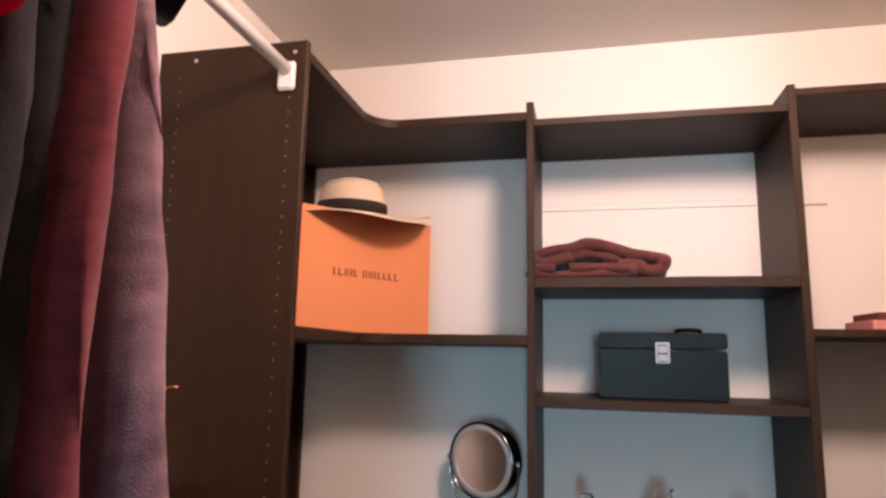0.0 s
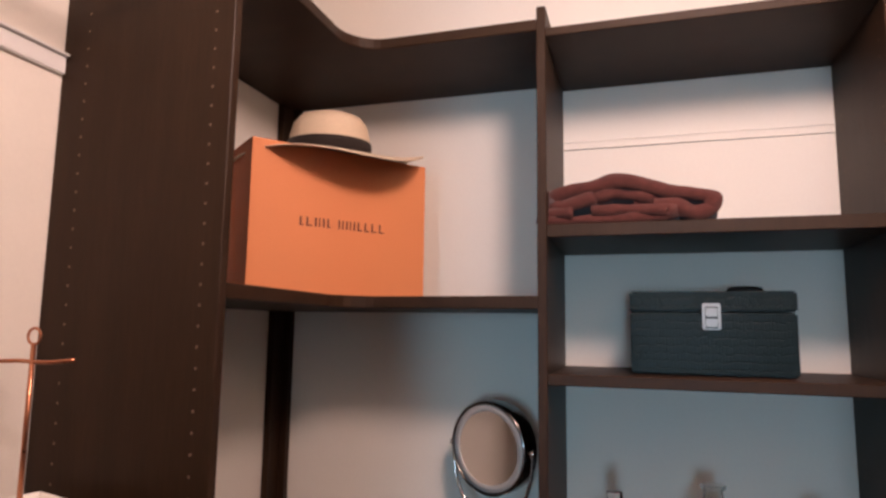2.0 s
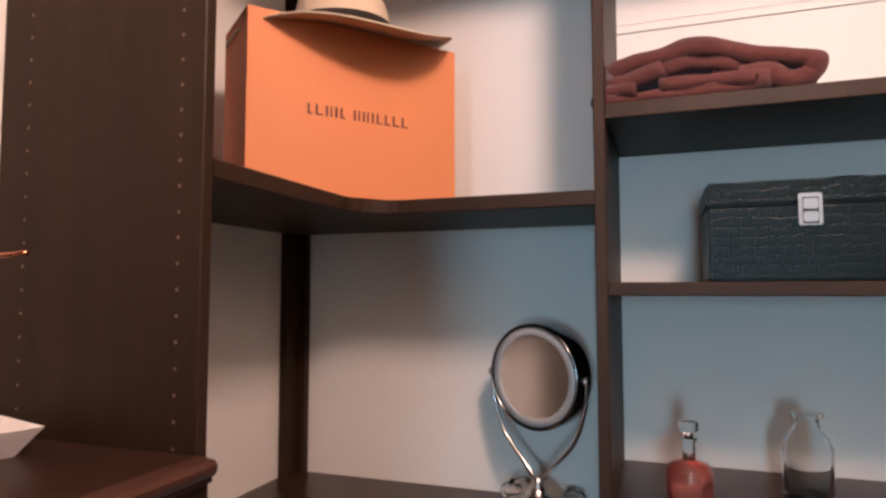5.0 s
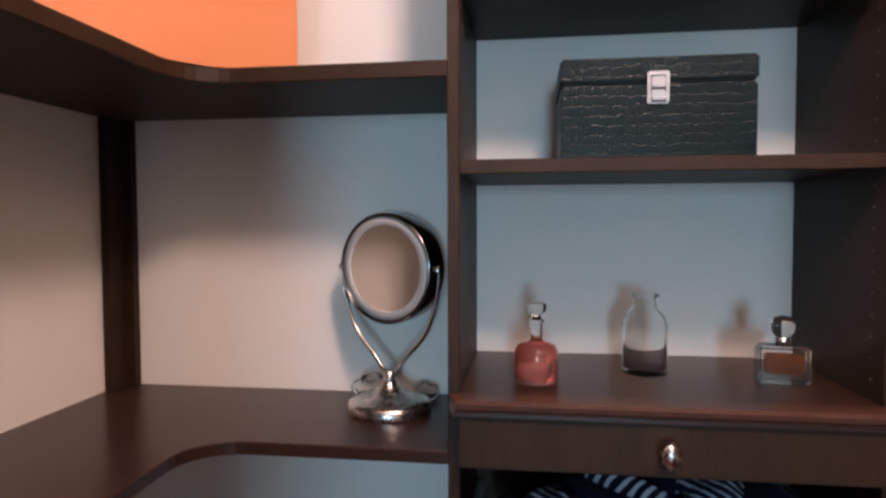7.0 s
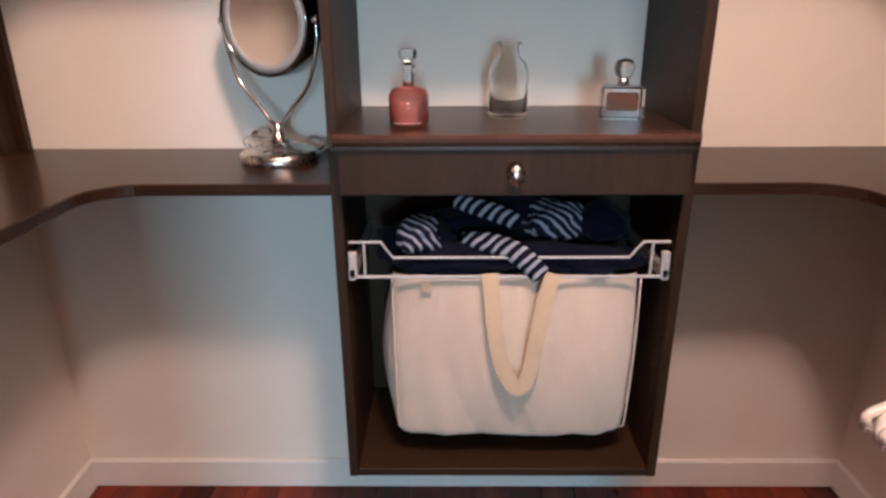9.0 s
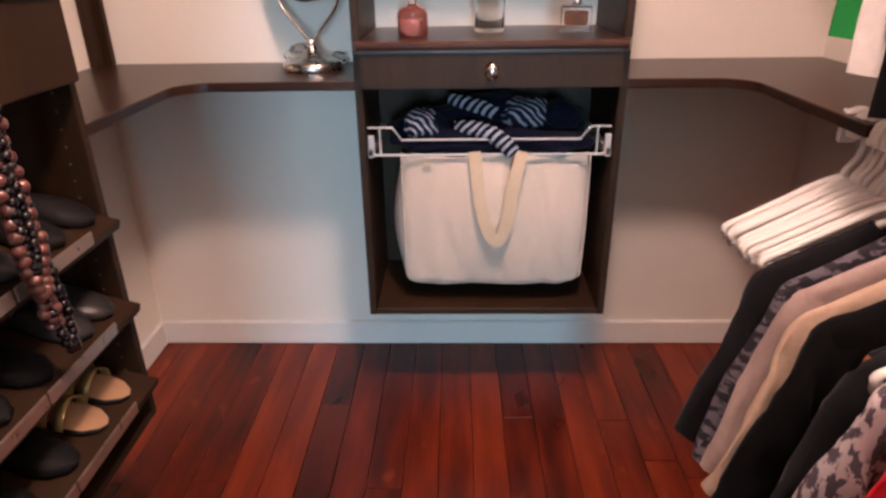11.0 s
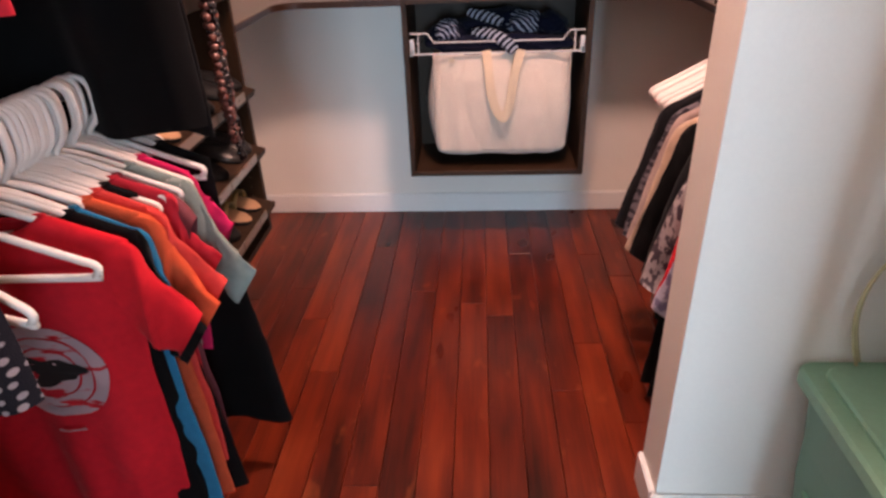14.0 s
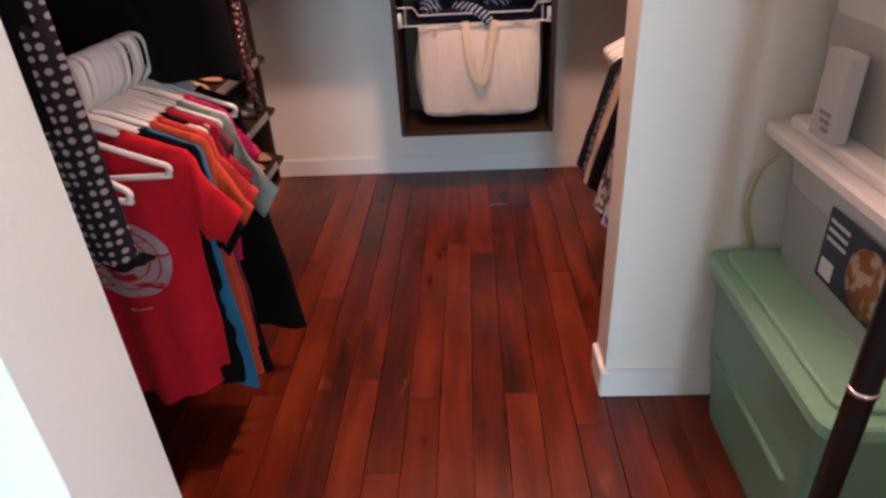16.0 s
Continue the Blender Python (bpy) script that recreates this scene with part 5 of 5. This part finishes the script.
def shoe(kind, label, upper, x, y, z, rz, group):
    """A low shoe, heel at the origin, toe along +x; laid on the slanted shelf."""
    ob = new("shoe")
    ob.matrix_basis = pose(x, y, z, 0, 16, 0) @ pose(0, 0, 0, 0, 0, rz)
    tagged(ob, label, "shoe", group)
    part("sole", prism(outline(), 0.0005, 0.009, 0.002), M["black_leather"], ob)
    part("insole", prism(outline(-0.004), 0.0092, 0.0115, 0.001), M["insole"], ob, "tan leather insole")
    if kind == "flat":
        verts, faces = [], []
        rows = [(0.118, 0.030), (0.14, 0.034), (0.165, 0.036), (0.19, 0.033), (0.215, 0.027), (0.238, 0.016), (0.246, 0.010)]
        n = 12
        for px, h in rows:
            wd = np.interp(px, [a for a, b in SOLE], [b for a, b in SOLE]) + 0.002
            for k in range(n + 1):
                t = math.pi * k / n
                verts.append((px, wd * math.cos(t), 0.008 + 0.74 * h * math.sin(t) ** 0.9))
        faces = [(i * (n + 1) + k, i * (n + 1) + k + 1, (i + 1) * (n + 1) + k + 1, (i + 1) * (n + 1) + k) for i in range(len(rows) - 1) for k in range(n)]
        part("toe_cap", raw(verts, faces), upper, ob, smooth=True)
        hv, hf = [], []
        ring = [(0.118, 0.029), (0.08, 0.031), (0.04, 0.032), (0.008, 0.024), (-0.004, 0.0), (0.008, -0.024), (0.04, -0.032), (0.08, -0.031), (0.118, -0.029)]
        for px, py in ring:
            h = 0.030 + 0.016 * max(0, 1 - px / 0.08)
            hv += [(px, py, 0.006), (px * 1.0 + 0.002, py * 0.93, 0.006 + h)]
        hf = [(2 * i, 2 * i + 2, 2 * i + 3, 2 * i + 1) for i in range(len(ring) - 1)]
        part("heel_counter", raw(hv, hf), upper, ob, smooth=True)
    else:
        for px, h in ((0.175, 0.045), (0.145, 0.052)):
            part("strap", strap([(px, -0.040, 0.004), (px - 0.004, -0.030, 0.030), (px - 0.008, 0, h), (px - 0.004, 0.030, 0.030), (px, 0.040, 0.004)], 0.020, 0.003), upper, ob, smooth=True)
        part("heel_strap", strap([(0.06, -0.030, 0.006), (0.03, -0.030, 0.040), (0.0, 0, 0.055), (0.03, 0.030, 0.040), (0.06, 0.030, 0.006)], 0.010, 0.003), upper, ob, smooth=True)
    return ob


def shelf_z(z, x):
    return z + (-0.712 - x) * math.tan(radians(16)) + 0.0008


GS = "shoes on the slanted shelves"
for z, row in ((SHOE_Z[2], ((-0.83, "sandal", "gold leather strappy sandal on a slanted shelf", "gold"), (-0.925, "sandal", "gold leather strappy sandal on a slanted shelf", "gold"), (-1.05, "flat", "black leather flat shoe on a slanted shelf", "black_leather"), (-1.15, "flat", "black leather flat shoe on a slanted shelf", "black_leather"), (-1.27, "sandal", "brown leather sandal on a slanted shelf", "brown_leather"), (-1.345, "sandal", "brown leather sandal on a slanted shelf", "brown_leather"))),
               (SHOE_Z[1], ((-0.82, "flat", "silver-grey ballet flat on a slanted shelf", "silver"), (-0.91, "flat", "silver-grey ballet flat on a slanted shelf", "silver"), (-1.04, "flat", "black leather flat shoe on a slanted shelf", "black_leather"), (-1.13, "flat", "black leather flat shoe on a slanted shelf", "black_leather"), (-1.25, "flat", "dark brown loafer on a slanted shelf", "brown_leather"), (-1.34, "flat", "dark brown loafer on a slanted shelf", "brown_leather"))),
               (SHOE_Z[0], ((-0.83, "flat", "black patent flat shoe on a slanted shelf", "black_leather"), (-0.92, "flat", "black patent flat shoe on a slanted shelf", "black_leather"), (-1.02, "flat", "silver-grey ballet flat on a slanted shelf", "silver"), (-1.13, "sandal", "tan open sandal with a dark strap", "brown_leather"), (-1.225, "sandal", "tan open sandal with a dark strap", "brown_leather"), (-1.33, "flat", "black leather flat shoe on a slanted shelf", "black_leather")))):
    for y, kind, label, mt in row:
        x = -0.725 - 0.245
        shoe(kind, label, M[mt], x, y, shelf_z(z, x), rng.uniform(-4, 4), GS)

# ---- bead necklaces on the drawer knob ----
necklace = thing("bead_necklace", "long strings of mauve and smoky beads hung from a drawer knob", "necklace", -0.690, -1.075, 1.10)
bead_mesh = {}
for key in ("bead", "bead_dark"):
    bm = ball(0.0105 if key == "bead" else 0.0082, 2)
    bead_mesh[key] = bpy.data.meshes.new("bead")
    bm.to_mesh(bead_mesh[key])
    bm.free()
    for p in bead_mesh[key].polygons:
        p.use_smooth = True
    bead_mesh[key].materials.append(M[key])
for key, half, drop, yo, xo, n in (("bead", 0.018, 0.40, 0.022, 0.006, 44), ("bead", 0.030, 0.34, 0.010, 0.014, 36), ("bead_dark", 0.022, 0.455, 0.040, 0.010, 62), ("bead_dark", 0.012, 0.30, 0.0, 0.020, 44)):
    for k in range(n):
        t = k / (n - 1)
        a = 2 * t - 1
        zz = -drop * (1 - abs(a) ** 1.25) + 0.008
        yy = half * math.copysign(min(1, abs(a) * 3) ** 0.7, a) * (0.35 + 0.65 * (1 - abs(a))) + yo * (1 - abs(a))
        ob = new("bead", bead_mesh[key])
        ob.parent = necklace
        ob.location = (xo + rng.uniform(-0.003, 0.003), yy + rng.uniform(-0.003, 0.003), zz)

# ---- storage in the alcove ----


def tub(x0, x1, y0, y1, z0, z1, inset, r=0.04, wall=0.003):
    """A tapering box with rounded corners, open at the top."""
    def loop(i, z):
        pts = []
        for cx, cy, a in ((x1 - i - r, y1 - i - r, 0), (x0 + i + r, y1 - i - r, 90), (x0 + i + r, y0 + i + r, 180), (x1 - i - r, y0 + i + r, 270)):
            pts += [(px, py, z) for px, py in arc(cx, cy, r, a, a + 90, 5)]
        return pts
    levels = [(inset, z0), (inset * 0.45, (z0 + z1) / 2), (0.012, z1 - 0.03), (0.004, z1 - 0.03), (0, z1 - 0.012), (0, z1), (wall, z1), (inset + wall, z0 + wall)]
    verts = [p for i, z in levels for p in loop(i, z)]
    n = 24
    faces = [(k * n + i, k * n + (i + 1) % n, (k + 1) * n + (i + 1) % n, (k + 1) * n + i) for k in range(len(levels) - 1) for i in range(n)]
    faces += [tuple(range(n)), tuple(range((len(levels) - 1) * n, len(levels) * n))]
    return raw(verts, faces)


def lid(x0, x1, y0, y1, z, h, r=0.045, drop=0.022):
    pts = []
    for cx, cy, a in ((x1 - r, y1 - r, 0), (x0 + r, y1 - r, 90), (x0 + r, y0 + r, 180), (x1 - r, y0 + r, 270)):
        pts += arc(cx, cy, r, a, a + 90, 6)
    outer = prism(pts, z - drop, z + h * 0.4, 0.006)
    ins = 0.032
    inner = [(x0 + ins + (px - x0) * (x1 - x0 - 2 * ins) / (x1 - x0), y0 + ins + (py - y0) * (y1 - y0 - 2 * ins) / (y1 - y0)) for px, py in pts]
    return join(outer, prism(inner, z + h * 0.4 - 0.001, z + h, 0.004))


TX0, TX1, TY0, TY1 = 0.522, 0.975, -2.19, -1.613
tote = thing("storage_tote", "sage green plastic storage tote with a fitted lid on the floor", "tote")
part("body", tub(TX0 + 0.012, TX1 - 0.012, TY0 + 0.012, TY1 - 0.012, 0.0005, 0.436, 0.040), M["plastic_green"], tote, smooth=False)
part("lid", lid(TX0, TX1, TY0, TY1, 0.448, 0.022, 0.034, 0.026), M["plastic_lid"], tote, "paler green lid with a raised centre")
part("rib", slab(TX0 + 0.020, TX0 + 0.034, TY0 + 0.10, TY1 - 0.10, 0.215, 0.225, 0.003, 2), M["plastic_green"], tote)
ZTOP = 0.4705
M["label_blue"] = material("dark_blue_label", (0.012, 0.020, 0.045), 0.4, 0, 60, 0.1, 0)
bin1 = thing("storage_bin", "cloudy clear plastic bin with a printed food label", "bin", 0, 0, 0)
part("body", tub(0.640, 0.975, -2.16, -1.640, ZTOP, 0.745, 0.022, 0.03), M["plastic_clear"], bin1)
part("lid", lid(0.588, 1.02, -2.20, -1.632, 0.762, 0.036, 0.02, 0.014), M["plastic_white"], bin1, "thick white lid")
label1 = part("label", slab(0.6435, 0.6455, -2.085, -1.850, 0.535, 0.680, 0.0005), M["label_blue"], bin1, "dark blue printed label")
M["food_print"] = pattern("food_print", (0.34, 0.13, 0.06), (0.55, 0.42, 0.30), 30, 0.45, "NOISE")
M["paper"] = material("white_paper", (0.72, 0.71, 0.70), 0.6, 0, 80, 0.04, 0)
bm = moved(lathe([(0, 0), (0.063, 0), (0.063, 0.001), (0, 0.001)], 28), pose(0.6428, -2.005, 0.605, 0, -90, 0))
part("picture", bm, M["food_print"], label1, "round brown food picture", True)
for k in range(3):
    part("print_bar", slab(0.6424, 0.6434, -1.925, -1.860, 0.655 - 0.018 * k, 0.662 - 0.018 * k, 0), M["paper"], label1)
part("barcode_patch", slab(0.6424, 0.6434, -1.905, -1.862, 0.545, 0.582, 0), M["paper"], label1)
bin2 = thing("storage_bin", "cloudy clear plastic bin stacked on a white lid", "bin")
part("body", tub(0.645, 0.985, -2.16, -1.645, 0.799, 1.10, 0.022, 0.03), M["plastic_clear"], bin2)
part("lid", lid(0.625, 1.005, -2.18, -1.635, 1.113, 0.022, 0.02, 0.012), M["plastic_clear"], bin2)
M["card_grey"] = material("pale_grey_card", (0.50, 0.49, 0.48), 0.6, 0, 80, 0.05, 0)
box2 = thing("card_box", "narrow white card box leaning on the bins with grey printing", "box", 0.622, -1.810, 0.799, 0)
part("body", slab(-0.014, 0.014, -0.040, 0.040, 0, 0.155, 0.001), M["card_grey"], box2)
M["grey_print"] = material("grey_print", (0.25, 0.25, 0.27), 0.6, 0, 60, 0.05, 0)
for k in range(3):
    part("print_bar", slab(-0.0152, -0.0142, -0.022, 0.018 - 0.008 * k, 0.045 - 0.014 * k, 0.052 - 0.014 * k, 0), M["grey_print"], box2)
cord = thing("cord", "loop of pale yellow cord hanging beside the bins", "cord")
for k in (0.0, 0.010):
    part("strand", tube(spline([(0.632 - k, -1.636 - k, 0.700 - k), (0.606 - k, -1.640 - k, 0.672), (0.590 - k, -1.642 - k, 0.620), (0.592 - k, -1.642 - k, 0.565), (0.606 - k, -1.640 - k, 0.515), (0.622 - k, -1.638 - k, 0.4745)], 6), 0.0034, 8), M["yellow_cord"], cord, smooth=True)
post = thing("rack_post", "black metal tube of a rack with a pale collar", "post", 0.470, -2.30, 0)
part("tube", tube([(0, 0, 0.0), (0, 0, 1.70)], 0.0175, 16), M["black_metal"], post, smooth=True)
part("collar", moved(lathe([(0.0178, 0), (0.0195, 0.002), (0.0195, 0.007), (0.0178, 0.009)], 20), Matrix.Translation((0, 0, 0.64))), M["steel"], post, smooth=True)

# ---- floor planks ----
PW = 0.0895
prng = random.Random(5)
plank_mesh = {}


def plank_data(length):
    key = round(length, 2)
    if key not in plank_mesh:
        bm = slab(-PW / 2 + 0.0005, PW / 2 - 0.0005, -key / 2 + 0.0004, key / 2 - 0.0004, -0.008, 0.0, 0.0014)
        me = bpy.data.meshes.new("plank")
        bm.to_mesh(me)
        bm.free()
        me.materials.append(M["plank"])
        plank_mesh[key] = me
    return plank_mesh[key]


far = []
col = 0
x = -2.1
while x < X_ALC + T:
    y = 0.0 - prng.uniform(0, 0.6)
    start = 0.0
    first = True
    while start > Y_ROOM:
        ln = round(prng.choice((0.75, 0.9, 1.2, 1.5, 1.8)) * (prng.uniform(0.3, 1) if first else 1), 2)
        first = False
        end = max(start - ln, Y_ROOM)
        ln = round(start - end, 2)
        if ln > 0.03:
            near = -1.1 < x + PW / 2 < 1.1 and start > -3.1
            if near:
                ob = new("plank", plank_data(ln))
                ob.parent = floor
                ob.location = (x + PW / 2, (start + end) / 2, 0)
            else:
                far.append((x + PW / 2, (start + end) / 2, ln))
        start = end
    x += PW
bms = [moved(slab(-PW / 2 + 0.0006, PW / 2 - 0.0006, -l / 2 + 0.0006, l / 2 - 0.0006, -0.008, 0, 0), Matrix.Translation((px, py, 0))) for px, py, l in far]
tagged(part("plank_field", join(*bms), M["plank"], floor), kind="stuff")
